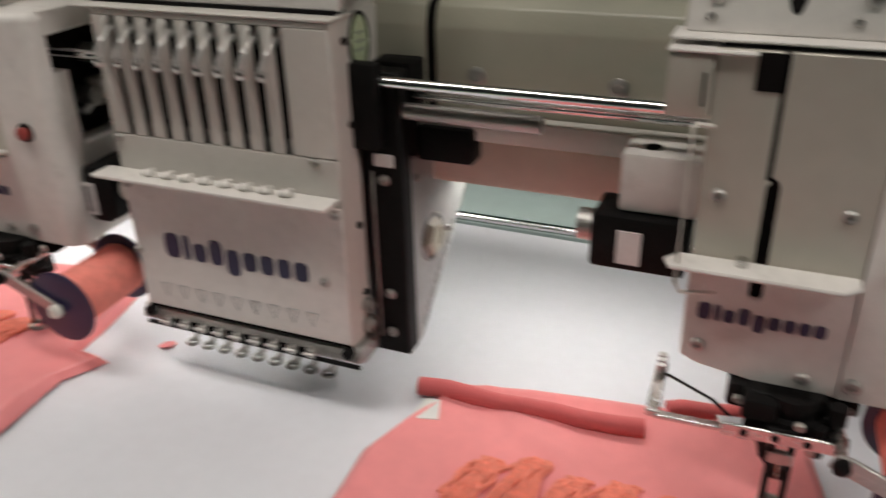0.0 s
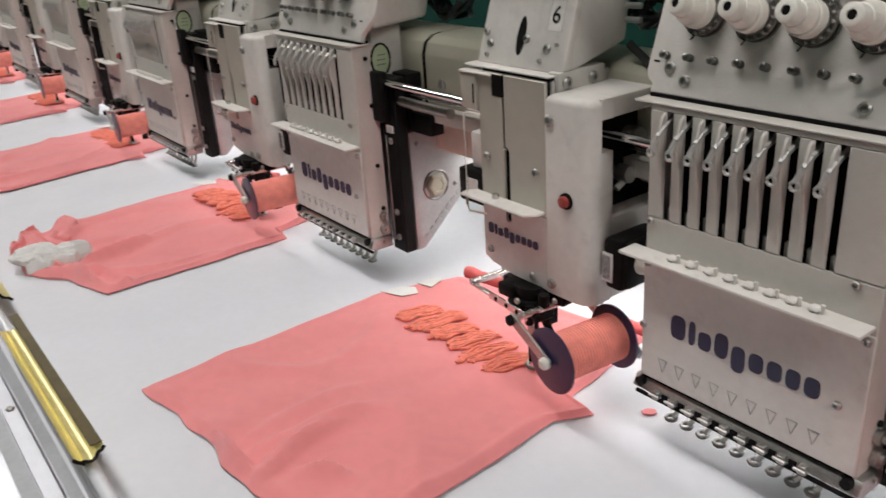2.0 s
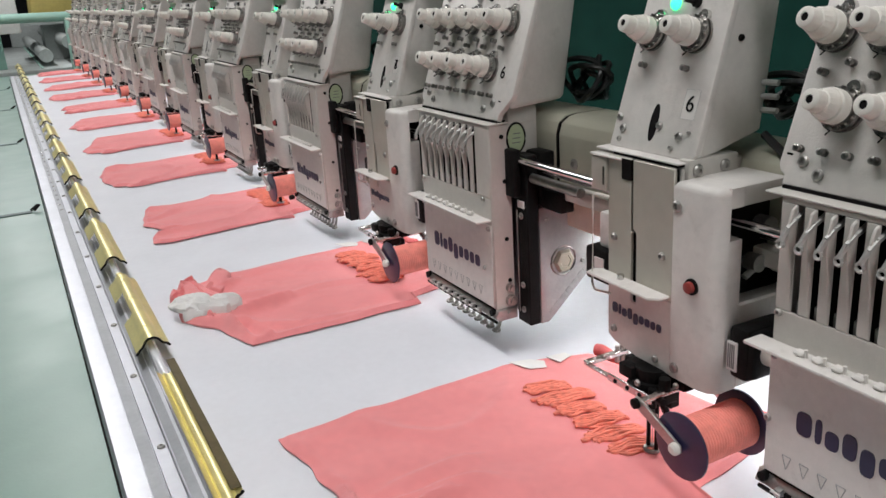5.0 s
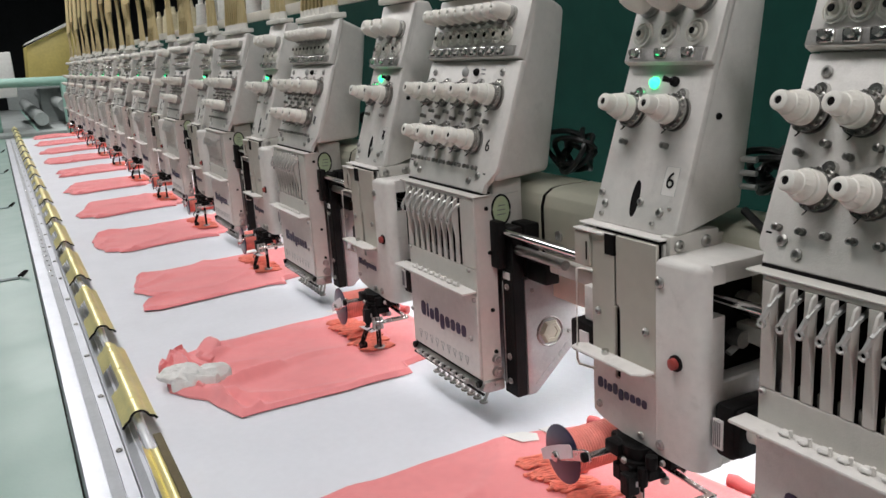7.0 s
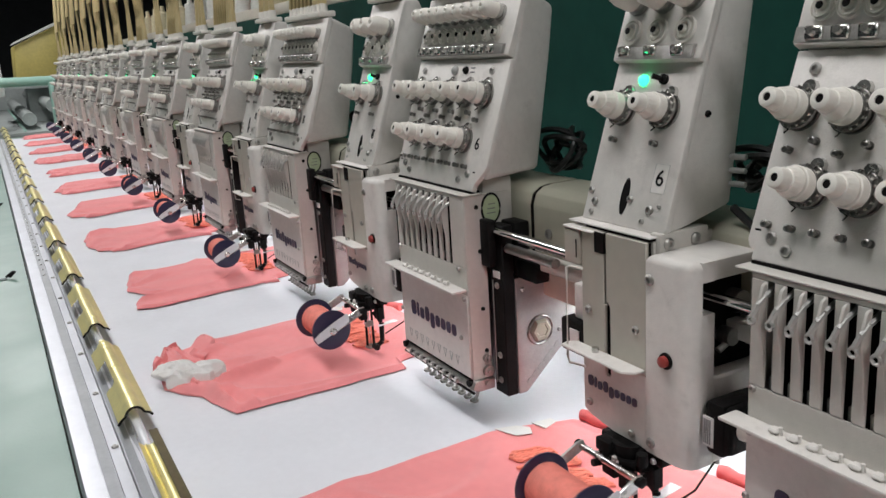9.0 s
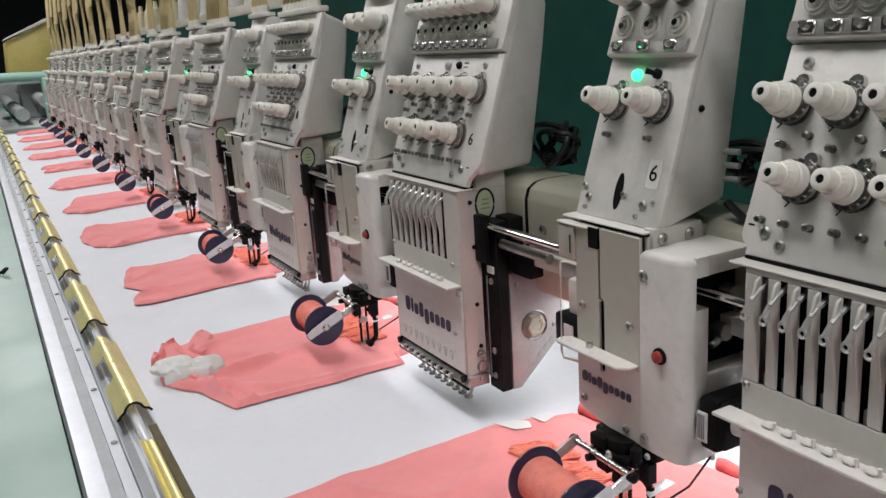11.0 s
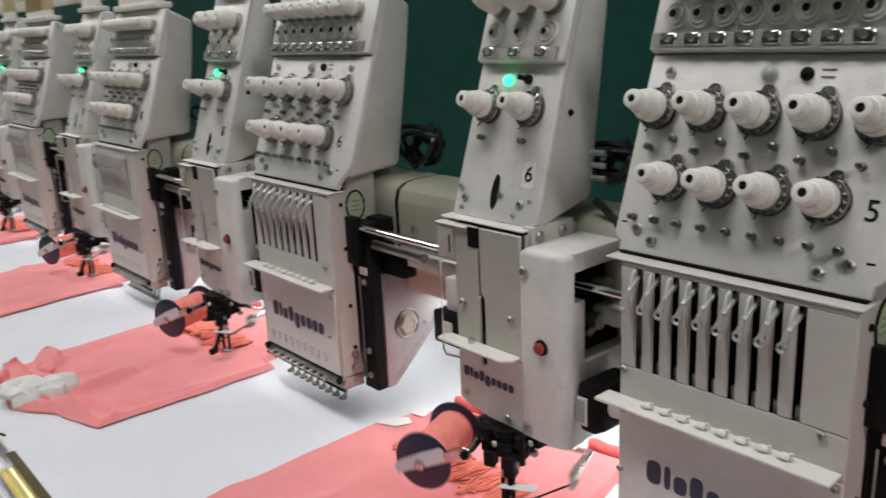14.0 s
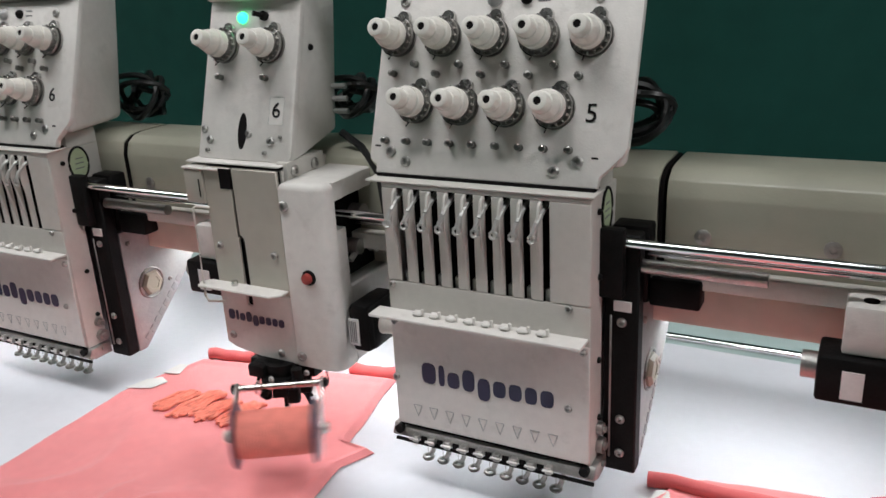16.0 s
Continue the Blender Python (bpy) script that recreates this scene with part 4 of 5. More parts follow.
    part("cover_ring", tube(bmesh.new(), [(-0.1812, 0.050 + 0.0152 * math.cos(q), 0.8965 + 0.0152 * math.sin(q)) for q in np.linspace(0, 6.28, 21)[:-1]], 0.0012, 6, True), GUN, a)
    for k in range(8):
        raised = bmesh.new()
        y, z = 0.034 + 0.0072 * k, 0.8395 + 0.0064 * k
        prism(raised, "x", -0.1816, -0.1808, [(y, z), (y + 0.0048, z + 0.0042), (y + 0.0015, z + 0.0085), (y - 0.0033, z + 0.0043)])
        part("raised_mark", raised, ARM, a)
    for y, z in ((0.08, 0.925), (0.074, 0.892), (0.03, 0.944)):
        screw(a, (-0.1815, y, z), (1, 0, 0), 0.0024)
    ov = bmesh.new()
    tube(ov, [(-0.2030, 0.011 + 0.0105 * math.cos(q), 1.0265 + 0.0150 * math.sin(q)) for q in np.linspace(0, 6.28, 25)[:-1]], 0.0011, 6, True)
    part("sticker_ring", ov, BLACK, h)
    st = bmesh.new()
    prism(st, "x", -0.2034, -0.2029, [(0.011 + 0.0100 * math.cos(q), 1.0265 + 0.0145 * math.sin(q)) for q in np.linspace(0, 6.28, 21)[:-1]])
    part("oval_sticker", st, STICK, h, "pale green oval sticker with a dark rim")
    bars = bmesh.new()
    for k in range(3):
        box(bars, -0.2031, -0.2026, 0.006 + 0.001 * k, 0.016, 1.0215 + 0.0045 * k, 1.0225 + 0.0045 * k)
    part("sticker_print", bars, INK, h)
    # leaning upper panel
    part("upper_housing", tapered(((-0.3690, -0.1870, 1.0580), (-0.3680, -0.1860, 1.1700), (-0.3640, -0.1900, 1.2360)),
                                  ((-0.3500, -0.2040, 0.0710, 1.0580), (-0.3500, -0.2040, 0.0905, 1.1750), (-0.3500, -0.2040, 0.0960, 1.2180)), lean), PANEL, h, "white leaning upper housing")
    rim = bmesh.new()
    prism(rim, "x", -0.3715, -0.1875, [tuple(lean(0, z, d).yz) for z, d in ((1.1710, 0.0), (1.1725, 0.0072), (1.1850, 0.0068), (1.2340, 0.0064), (1.2360, 0.0))], 0.0008, 1)
    part("upper_rim", rim, PANEL, h, "raised upper step of the housing")
    face = bmesh.new()
    outline = [(-0.3715, 1.0570), (-0.3690, 1.0528), (-0.3655, 1.0515), (-0.3655, 1.0456), (-0.2035, 1.0456), (-0.2030, 1.0520), (-0.1990, 1.0560), (-0.1890, 1.0660), (-0.1865, 1.0710), (-0.1855, 1.1700), (-0.3690, 1.1700)]
    p = bmesh.new()
    fr = [p.verts.new(lean(x, z, 0.004)) for x, z in outline]
    bk = [p.verts.new(lean(x, z, -0.002)) for x, z in outline]
    p.faces.new(fr)
    p.faces.new(bk[::-1])
    for k in range(len(fr)):
        p.faces.new((fr[k], bk[k], bk[(k + 1) % len(fr)], fr[(k + 1) % len(fr)]))
    bmesh.ops.recalc_face_normals(p, faces=p.faces)
    bmesh.ops.bevel(p, geom=p.edges, offset=0.0012, segments=2, affect="EDGES", profile=0.5)
    merge(face, p)
    panel = part("tension_panel", face, PANEL, h, "white leaning tension panel")
    part("panel_shadow_strip", box(bmesh.new(), -0.364, -0.2045, -0.0108, 0.0, 1.0436, 1.0455), DARK, h)
    part("case_top", box(bmesh.new(), -0.3675, -0.2015, -0.0215, 0.002, 1.0420, 1.0435, 0.0005, 1), PAINT, h)
    for k in range(5):
        tension_knob(panel, lean(-0.3557 + 0.0349 * k, 1.1358, 0.004))
    for k in range(4):
        tension_knob(panel, lean(-0.3370 + 0.0336 * k, 1.0923, 0.004))
    for k in range(9):
        pin(panel, lean(-0.3585 + 0.01685 * k, 1.0675, 0.004))
        pin(panel, lean(-0.3570 + 0.0169 * k, 1.1118 + 0.0062 * (k % 2), 0.004))
    for x, z in ((-0.3542, 1.0606), (-0.2176, 1.0610), (-0.3419, 1.0545), (-0.2329, 1.0545), (-0.3530, 1.1590), (-0.2134, 1.1590)):
        screw(panel, lean(x, z, 0.004), NORMAL, 0.0038)
    for x, z, r, m in ((-0.2850, 1.1590, 0.0052, DOME), (-0.2625, 1.1590, 0.004, BLACK)):
        part("status_lamp" if m is DOME else "toggle_switch", turned(bmesh.new(), lean(x, z, 0.004), NORMAL, ((0, r), (0.002, r), (0.004, r * 0.6), (0.005, r * 0.2)), 12), m, panel)
    number_card(panel, lambda x, z: lean(x, z, 0.0041), -0.2117, 1.0897, False)
    for x, z in ((-0.2068, 1.0637), (-0.3652, 1.0637)):
        part("moulded_slot", box(bmesh.new(), x - 0.0022, x + 0.0022, lean(x, z, 0.0043).y, lean(x, z, 0.0035).y, z - 0.0006, z + 0.0006), DARK, panel)
    marks = bmesh.new()
    for k in range(2):
        q = lean(-0.2505, 1.1575 + 0.004 * k, 0.0042)
        box(marks, q.x - 0.004, q.x + 0.004, q.y - 0.0003, q.y + 0.0003, q.z - 0.0006, q.z + 0.0006)
    part("switch_print", marks, INK, panel)
    cable_loop(h, -0.218, 0.100, 1.073, 0.030)
    # top rows: steel strip, thread wheels, small knobs, tube comb
    st = bmesh.new()
    for d, z0, z1 in ((0.0075, 1.1742, 1.1830),):
        a0, a1 = lean(0, z0, d), lean(0, z1, d)
        prism(st, "x", -0.3690, -0.1950, [(a0.y, a0.z), (a1.y, a1.z), (a1.y - 0.003, a1.z - 0.0005), (a0.y - 0.003, a0.z - 0.0005)])
    strip = part("steel_strip", st, DULL, panel)
    for k in range(9):
        x = -0.3552 + 0.0175 * k
        blk = bmesh.new()
        q = lean(x, 1.1780, 0.011)
        box(blk, q.x - 0.006, q.x + 0.006, q.y - 0.002, q.y + 0.002, q.z - 0.0045, q.z + 0.004, 0.001, 1)
        rod(blk, q, q + NORMAL * 0.005, 0.003, 0.0025, 8)
        part("guide_plate", blk, STEEL, strip)
        w = bmesh.new()
        turned(w, lean(x, 1.1932, 0.0065), NORMAL, ((0, 0.0084), (0.003, 0.0084), (0.0031, 0.0078), (0.0018, 0.0076), (0.0018, 0.0064), (0.0042, 0.0062), (0.0042, 0.0048), (0.0028, 0.0046), (0.0028, 0.0030), (0.0060, 0.0028)), 18)
        wheel = part("thread_wheel", w, KNOB, panel)
        part("wheel_hub", turned(bmesh.new(), lean(x, 1.1932, 0.0123), NORMAL, ((0, 0.0026), (0.001, 0.0022)), 10), BLACK, wheel)
        part("pre_tension_disc", turned(bmesh.new(), lean(x, 1.2120, 0.0065), NORMAL, ((0, 0.0084), (0.003, 0.0084), (0.0032, 0.007), (0.008, 0.007)), 14), DULL, panel)
        part("pre_tension_knob", turned(bmesh.new(), lean(x, 1.2120, 0.0140), NORMAL, ((0, 0.0078), (0.012, 0.0075), (0.0165, 0.006), (0.018, 0.004), (0.018, 0.0022), (0.014, 0.002)), 14), KNOB, panel)
    comb = bmesh.new()
    box(comb, -0.366, -0.204, 0.042, 0.068, 1.2365, 1.245, 0.002)
    for k in range(9):
        rod(comb, (-0.3552 + 0.0175 * k, 0.054, 1.245), (-0.3552 + 0.0175 * k, 0.054, 1.256), 0.0062, 0.0055, 10)
    part("tube_comb", comb, KNOB, h, "white comb that holds the thread tubes")
    for k in range(9):
        tb = bmesh.new()
        x = -0.3552 + 0.0175 * k
        tube(tb, [(x, 0.054, 1.254), (x + 0.001, 0.058, 1.40), (x * 0.9 - 0.0275 + 0.002, 0.078, 1.62), (x * 0.8 - 0.055, 0.15, 1.95)], 0.0056, 8)
        part("thread_tube", tb, TUBE, h, "amber plastic thread tube")
    return h


def cable_loop(parent, x, y, z, r):
    """A bundle of cables coiled behind a housing."""
    for k in range(6):
        bm = bmesh.new()
        wide, high, turn = r * (1 - 0.09 * k), r * (0.72 - 0.12 * (k % 4)), 0.5 * k
        tube(bm, [(x + 0.004 * (k % 3) + wide * math.cos(q), y + 0.008 * math.sin(2 * q + k) + 0.004 * k, z - 0.003 * (k % 2) + high * math.sin(q + 0.35 * math.sin(turn))) for q in np.linspace(0, 6.28, 25)[:-1]], 0.0030, 6, True)
        part("cable", bm, WIRE, parent, "coiled black cable")


# ---- coil head ----
AX, AY = 0.036, -0.022       # the coiling needle


def set_back(x, z, out=0.0):
    """A point on the coiling head's panel, which stands a little further back."""
    return lean(x, z, out) + Vector((0, 0.0010, 0))


def coil_head():
    h = thing("coiling_head", (0.04, 0.02, 0.96), "cream-white cord coiling head with a lit green lamp", "sewing head", "coiling heads on the beam")
    F = -0.022
    left = prism(bmesh.new(), "y", F, F + 0.003, [(-0.0185, 1.0430), (-0.0185, 0.9430), (0.0088, 0.9430), (0.0088, 0.9845), (0.0104, 0.9868), (0.0080, 0.9868), (0.0080, 1.0430)], 0.0005, 1)
    part("left_plate", left, SATIN, h, "satin grey-beige plate")
    right = prism(bmesh.new(), "y", F, F + 0.003, [(0.0104, 1.0430), (0.0104, 0.9890), (0.0120, 0.9886), (0.0138, 0.9872), (0.0146, 0.9845), (0.0146, 0.9430), (0.0540, 0.9430), (0.0540, 1.0430)], 0.0005, 1)
    part("right_plate", right, SATIN, h, "satin grey-beige plate")
    p = part("lower_cover", prism(bmesh.new(), "y", F, F + 0.003, [(-0.0185, 0.9425), (-0.0185, 0.8925), (-0.010, 0.8885), (0.020, 0.884), (0.054, 0.884), (0.054, 0.9425), (0.0146, 0.9425), (0.0146, 0.9305), (0.0134, 0.929), (0.0100, 0.929), (0.0088, 0.9305), (0.0088, 0.9425)], 0.0005, 1), PANEL, h, "white lower cover with a short slot")
    # black sheet puts the shade into the plate seam and slot
    part("plate_shade_sheet", box(bmesh.new(), -0.0175, 0.053, F + 0.0036, F + 0.0060, 0.89, 1.042), DARK, h)
    part("plate_body", box(bmesh.new(), -0.0165, 0.0535, F + 0.0075, 0.045, 0.895, 1.043, 0.002), PAINT, h)
    part("top_notch", box(bmesh.new(), -0.002, 0.0085, F - 0.0006, F + 0.003, 1.0265, 1.0425), DARK, h)
    sh = bmesh.new()
    prism(sh, "z", 0.9460, 0.9482, [(-0.027, F - 0.016), (-0.030, F - 0.008), (-0.024, F - 0.0004), (0.0535, F - 0.0004), (0.0535, F - 0.010), (0.046, F - 0.017)], 0.0008, 1)
    shelf = part("guide_shelf", sh, PANEL, h, "white thread guide shelf")
    part("shelf_clip", rod(bmesh.new(), (0.004, F - 0.006, 0.9482), (0.004, F - 0.006, 0.9520), 0.0028, seg=10), STEEL, shelf)
    fl = bmesh.new()
    box(fl, -0.0385, -0.0020, F - 0.0030, F + 0.0200, 1.0408, 1.0425, 0.0006, 1)
    part("top_flap", fl, PANEL, h)
    part("guard_block", box(bmesh.new(), -0.0375, -0.0188, F - 0.0020, F + 0.018, 1.0130, 1.0404, 0.0010), SATIN, h, "satin block under the flap")
    part("block_slot", box(bmesh.new(), -0.0225, -0.0215, F - 0.0026, F - 0.0021, 1.0185, 1.0330), DARK, h)
    gd = bmesh.new()
    tube(gd, [(-0.016, F - 0.001, 1.0100), (-0.0225, F - 0.008, 1.0125), (-0.0235, F - 0.011, 1.012), (-0.0235, F - 0.012, 0.938), (-0.021, F - 0.012, 0.9335), (-0.006, F - 0.008, 0.9335)], 0.0010, 6)
    part("wire_guard", gd, KNOB, h, "thin cream wire guard")
    wordmark(p, -0.0125, 0.0445, 0.9145, 0.0078, F - 0.0003)
    for x, z in ((-0.0105, 0.900), (0.0385, 0.8915), (-0.0105, 0.9785), (0.0435, 0.9760), (0.0475, 1.0185 - 0.01)):
        if z < 1.0:
            screw(h, (x, F, z), (0, -1, 0), 0.0033)
    # motor box with a window in its side
    bx = bmesh.new()
    skin = prism(bmesh.new(), "z", 0.884, 1.0355, [(0.0545, F - 0.0005), (0.084, F - 0.0005), (0.0905, F + 0.001), (0.0950, F + 0.005), (0.0965, F + 0.010), (0.0965, -0.0105), (0.0545, -0.0105)])
    bmesh.ops.bevel(skin, geom=[e for e in skin.edges if min(v.co.z for v in e.verts) > 1.035 and min(v.co.y for v in e.verts) < -0.0115], offset=0.006, segments=4, affect="EDGES", profile=0.5)
    merge(bx, skin)
    box(bx, 0.0545, 0.0964, -0.0106, 0.001, 0.8842, 0.9980)
    box(bx, 0.0545, 0.0964, -0.0106, 0.001, 1.0210, 1.0350)
    box(bx, 0.0545, 0.0964, 0.0005, 0.060, 0.8842, 0.950, 0.0015, 1)
    box(bx, 0.0545, 0.0964, 0.0005, 0.060, 1.0205, 1.0354, 0.0022, 2)
    part("motor_box", bx, PANEL, h, "cream-white rounded cover with an open side window")
    # two black boxes stand in for the shade inside the window
    part("window_dark", box(bmesh.new(), 0.056, 0.084, 0.0035, 0.059, 0.951, 1.019), DARK, h)
    part("window_dark_front", box(bmesh.new(), 0.056, 0.0950, -0.0100, -0.0085, 0.999, 1.0200), DARK, h)
    mech = bmesh.new()
    rod(mech, (0.084, 0.030, 1.000), (0.0945, 0.030, 1.000), 0.008, seg=12)
    rod(mech, (0.084, 0.022, 0.975), (0.0945, 0.022, 0.975), 0.0065, seg=12)
    rod(mech, (0.090, 0.012, 0.966), (0.092, 0.045, 0.985), 0.0025, seg=8)
    rod(mech, (0.088, 0.045, 0.968), (0.0945, 0.045, 0.968), 0.005, seg=12)
    part("linkage", mech, DULL, h, "greasy linkage inside the side window")
    part("button_ring", turned(bmesh.new(), (0.0750, F - 0.0005, 0.9620), (0, -1, 0), ((0, 0.0062), (0.0015, 0.006), (0.0018, 0.004)), 16), BLACK, h)
    part("red_button", turned(bmesh.new(), (0.0750, F - 0.0018, 0.9620), (0, -1, 0), ((0, 0.0043), (0.0035, 0.0042), (0.0045, 0.0025)), 14), RED, h, "round red push button")
    for x, z in ((0.0585, 1.0175), (0.0595, 0.8925)):
        screw(h, (x, F - 0.0005, z), (0, -1, 0), 0.0042)
    bracket = part("panel_bracket", box(bmesh.new(), 0.0470, 0.0575, -0.0120, 0.035, 1.0300, 1.0480, 0.0012), PAINT, h, "cream side bracket with two bolts")
    for y in (-0.0040, 0.0218):
        screw(bracket, (0.0575, y, 1.0402), (1, 0, 0), 0.0046)
    # stepper motor beside the box
    mt = bmesh.new()
    box(mt, 0.098, 0.1215, -0.010, 0.028, 0.902, 0.938, 0.004)
    box(mt, 0.1017, 0.1175, -0.0115, 0.0295, 0.9005, 0.9395, 0.003)
    motor = part("stepper_motor", mt, BLACK, h, "black stepper motor with a white label")
    part("motor_label", box(bmesh.new(), 0.1002, 0.1092, -0.0125, -0.0116, 0.906, 0.928), LABEL, motor)
    lines = bmesh.new()
    for k in range(4):
        box(lines, 0.1012 + 0.0017 * k, 0.1020 + 0.0017 * k, -0.0129, -0.0124, 0.908, 0.926)
    part("label_print", lines, INK, motor)
    part("motor_collar", turned(bmesh.new(), (0.1215, 0.006, 0.921), (1, 0, 0), ((0, 0.0095), (0.003, 0.009), (0.012, 0.0085), (0.013, 0.004), (0.012, 0.003)), 16), KNOB, motor)
    # mounting block on the other side
    bl = bmesh.new()
    box(bl, -0.058, -0.020, 0.000, 0.034, 0.954, 0.985, 0.002)
    blk = part("side_block", bl, PANEL, h)
    part("block_hole", turned(bmesh.new(), (-0.045, 0.012, 0.985), (0, 0, 1), ((0, 0.0045), (0.0004, 0.0045)), 14), DARK, blk)
    m2 = bmesh.new()
    box(m2, -0.070, -0.022, -0.006, 0.026, 0.924, 0.9535, 0.0025)
    sm = part("side_motor", m2, BLACK, h, "small black motor with a label")
    part("side_motor_label", box(bmesh.new(), -0.056, -0.044, -0.0072, -0.0062, 0.9285, 0.9465), LABEL, sm)
    part("side_motor_collar", rod(bmesh.new(), (-0.079, 0.010, 0.940), (-0.0702, 0.010, 0.940), 0.0085, seg=16), DULL, sm)
    # leaning upper panel
    side = [(-0.0060, 1.0490), (-0.0020, 1.0445), (0.0590, 1.060), (0.0790, 1.205), (0.079, 1.226), (0.072, 1.241), (0.0560, 1.2425)]
    part("upper_housing", prism(bmesh.new(), "x", -0.0305, 0.0555, side, 0.003, 3), PANEL, h, "white leaning upper housing")
    outline = [(-0.0340, 1.0465), (0.0545, 1.0465), (0.0580, 1.0510), (0.0555, 1.1620), (0.0555, 1.2410), (-0.0310, 1.2410), (-0.0325, 1.1620)]
    f = bmesh.new()
    fr = [f.verts.new(set_back(x, z, 0.004)) for x, z in outline]
    bk = [f.verts.new(set_back(x, z, -0.002)) for x, z in outline]
    f.faces.new(fr)
    f.faces.new(bk[::-1])
    for k in range(len(fr)):
        f.faces.new((fr[k], bk[k], bk[(k + 1) % len(fr)], fr[(k + 1) % len(fr)]))
    bmesh.ops.recalc_face_normals(f, faces=f.faces)
    bmesh.ops.bevel(f, geom=f.edges, offset=0.0012, segments=2, affect="EDGES", profile=0.5)
    panel = part("tension_panel", f, PANEL, h, "white leaning tension panel")
    part("panel_shadow_strip", box(bmesh.new(), -0.017, 0.0535, -0.0180, 0.03, 1.0431, 1.0446), DARK, h)
    part("panel_lip", box(bmesh.new(), -0.0385, 0.0540, -0.0185, 0.002, 1.0447, 1.0462, 0.0005, 1), PANEL, h)
    part("upper_rim", prism(bmesh.new(), "x", -0.0350, 0.0560, [tuple(set_back(0, z, d).yz) for z, d in ((1.1635, 0.003), (1.1650, 0.0085), (1.1770, 0.0080), (1.2400, 0.0070), (1.2410, 0.003))], 0.0008, 1), PANEL, h, "raised upper step of the housing")
    for x in (-0.0140, 0.0305):
        tension_knob(panel, set_back(x, 1.1305, 0.004))
        pin(panel, set_back(x - 0.002, 1.1072, 0.004))
    part("green_lamp", turned(bmesh.new(), set_back(0.0014, 1.1510, 0.004), NORMAL, ((0, 0.0046), (0.002, 0.0044), (0.004, 0.003), (0.0048, 0.001)), 14), LED, panel, "lit green indicator lamp")
    sw = bmesh.new()
    rod(sw, set_back(0.0225, 1.1520, 0.004), set_back(0.0225, 1.1520, 0.007), 0.0038, seg=10)
    rod(sw, set_back(0.0215, 1.1520, 0.007), set_back(0.018, 1.1525, 0.013), 0.0018, 0.0022, 8)
    part("toggle_switch", sw, BLACK, panel)
    el = bmesh.new()
    pts = [(0.0093 + 0.0042 * math.cos(q), 1.0680 + 0.0135 * math.sin(q)) for q in np.linspace(0, 6.28, 19)[:-1]]
    a = [el.verts.new(set_back(x, z, 0.0043)) for x, z in pts]
    el.faces.new(a)
    b = [el.verts.new(set_back(x, z, 0.0036)) for x, z in pts]
    for k in range(len(a)):
        el.faces.new((a[k], a[(k + 1) % len(a)], b[(k + 1) % len(a)], b[k]))
    part("slot_hole", el, DARK, panel)
    for x, z, r in ((0.0160, 1.0665, 0.003), (-0.0288, 1.0682, 0.003), (-0.0225, 1.0606, 0.0032), (0.0380, 1.0615, 0.0036), (-0.0239, 1.0525, 0.002), (0.0331, 1.0530, 0.002), (0.0470, 1.0651, 0.0014)):
        screw(panel, set_back(x, z, 0.004), NORMAL, r)
    number_card(panel, lambda x, z: set_back(x, z, 0.0041), 0.0410, 1.0838, True)
    st = bmesh.new()
    a0, a1 = set_back(0, 1.1660, 0.0090), set_back(0, 1.1750, 0.0085)
    prism(st, "x", -0.0300, 0.0500, [(a0.y, a0.z), (a1.y, a1.z), (a1.y - 0.003, a1.z - 0.0005), (a0.y - 0.003, a0.z - 0.0005)])
    strip_ob = part("steel_strip", st, DULL, panel)
    for k in range(3):
        x = -0.0194 + 0.0276 * k
        blk = bmesh.new()
        q = set_back(x, 1.1704, 0.0120)
        box(blk, q.x - 0.006, q.x + 0.006, q.y - 0.002, q.y + 0.002, q.z - 0.004, q.z + 0.004, 0.001, 1)
        rod(blk, q, q + NORMAL * 0.005, 0.003, 0.0025, 8)
        part("guide_plate", blk, STEEL, strip_ob)
        w = bmesh.new()
        turned(w, set_back(x, 1.1850, 0.0075), NORMAL, ((0, 0.0098), (0.003, 0.0098), (0.0031, 0.0084), (0.0018, 0.0082), (0.0018, 0.0068), (0.0042, 0.0066), (0.0042, 0.0050), (0.0028, 0.0048), (0.0028, 0.0032), (0.0060, 0.0030)), 18)
        wheel = part("thread_wheel", w, KNOB, panel)
        part("wheel_hub", turned(bmesh.new(), set_back(x, 1.1850, 0.0133), NORMAL, ((0, 0.0026), (0.001, 0.0022)), 10), BLACK, wheel)
        part("pre_tension_disc", turned(bmesh.new(), set_back(x, 1.2080, 0.0072), NORMAL, ((0, 0.0115), (0.003, 0.0115), (0.0032, 0.009), (0.008, 0.009)), 14), DULL, panel)
        part("pre_tension_knob", turned(bmesh.new(), set_back(x, 1.2080, 0.0150), NORMAL, ((0, 0.0105), (0.013, 0.010), (0.019, 0.008), (0.021, 0.006), (0.021, 0.003), (0.016, 0.0028)), 14), KNOB, panel)
        rod_tube = bmesh.new()
        tube(rod_tube, [(x, 0.054, 1.254), (x + 0.001, 0.058, 1.45), (x - 0.002, 0.085, 1.70), (x * 0.8, 0.14, 1.95)], 0.0060, 8)
        part("thread_tube", rod_tube, TUBE, h, "amber plastic thread tube")
    comb = bmesh.new()
    box(comb, -0.031, 0.050, 0.042, 0.068, 1.2425, 1.250, 0.002)
    for k in range(3):
        rod(comb, (-0.0194 + 0.0276 * k, 0.054, 1.250), (-0.0194 + 0.0276 * k, 0.054, 1.262), 0.008, 0.007, 10)
    part("tube_comb", comb, KNOB, h)
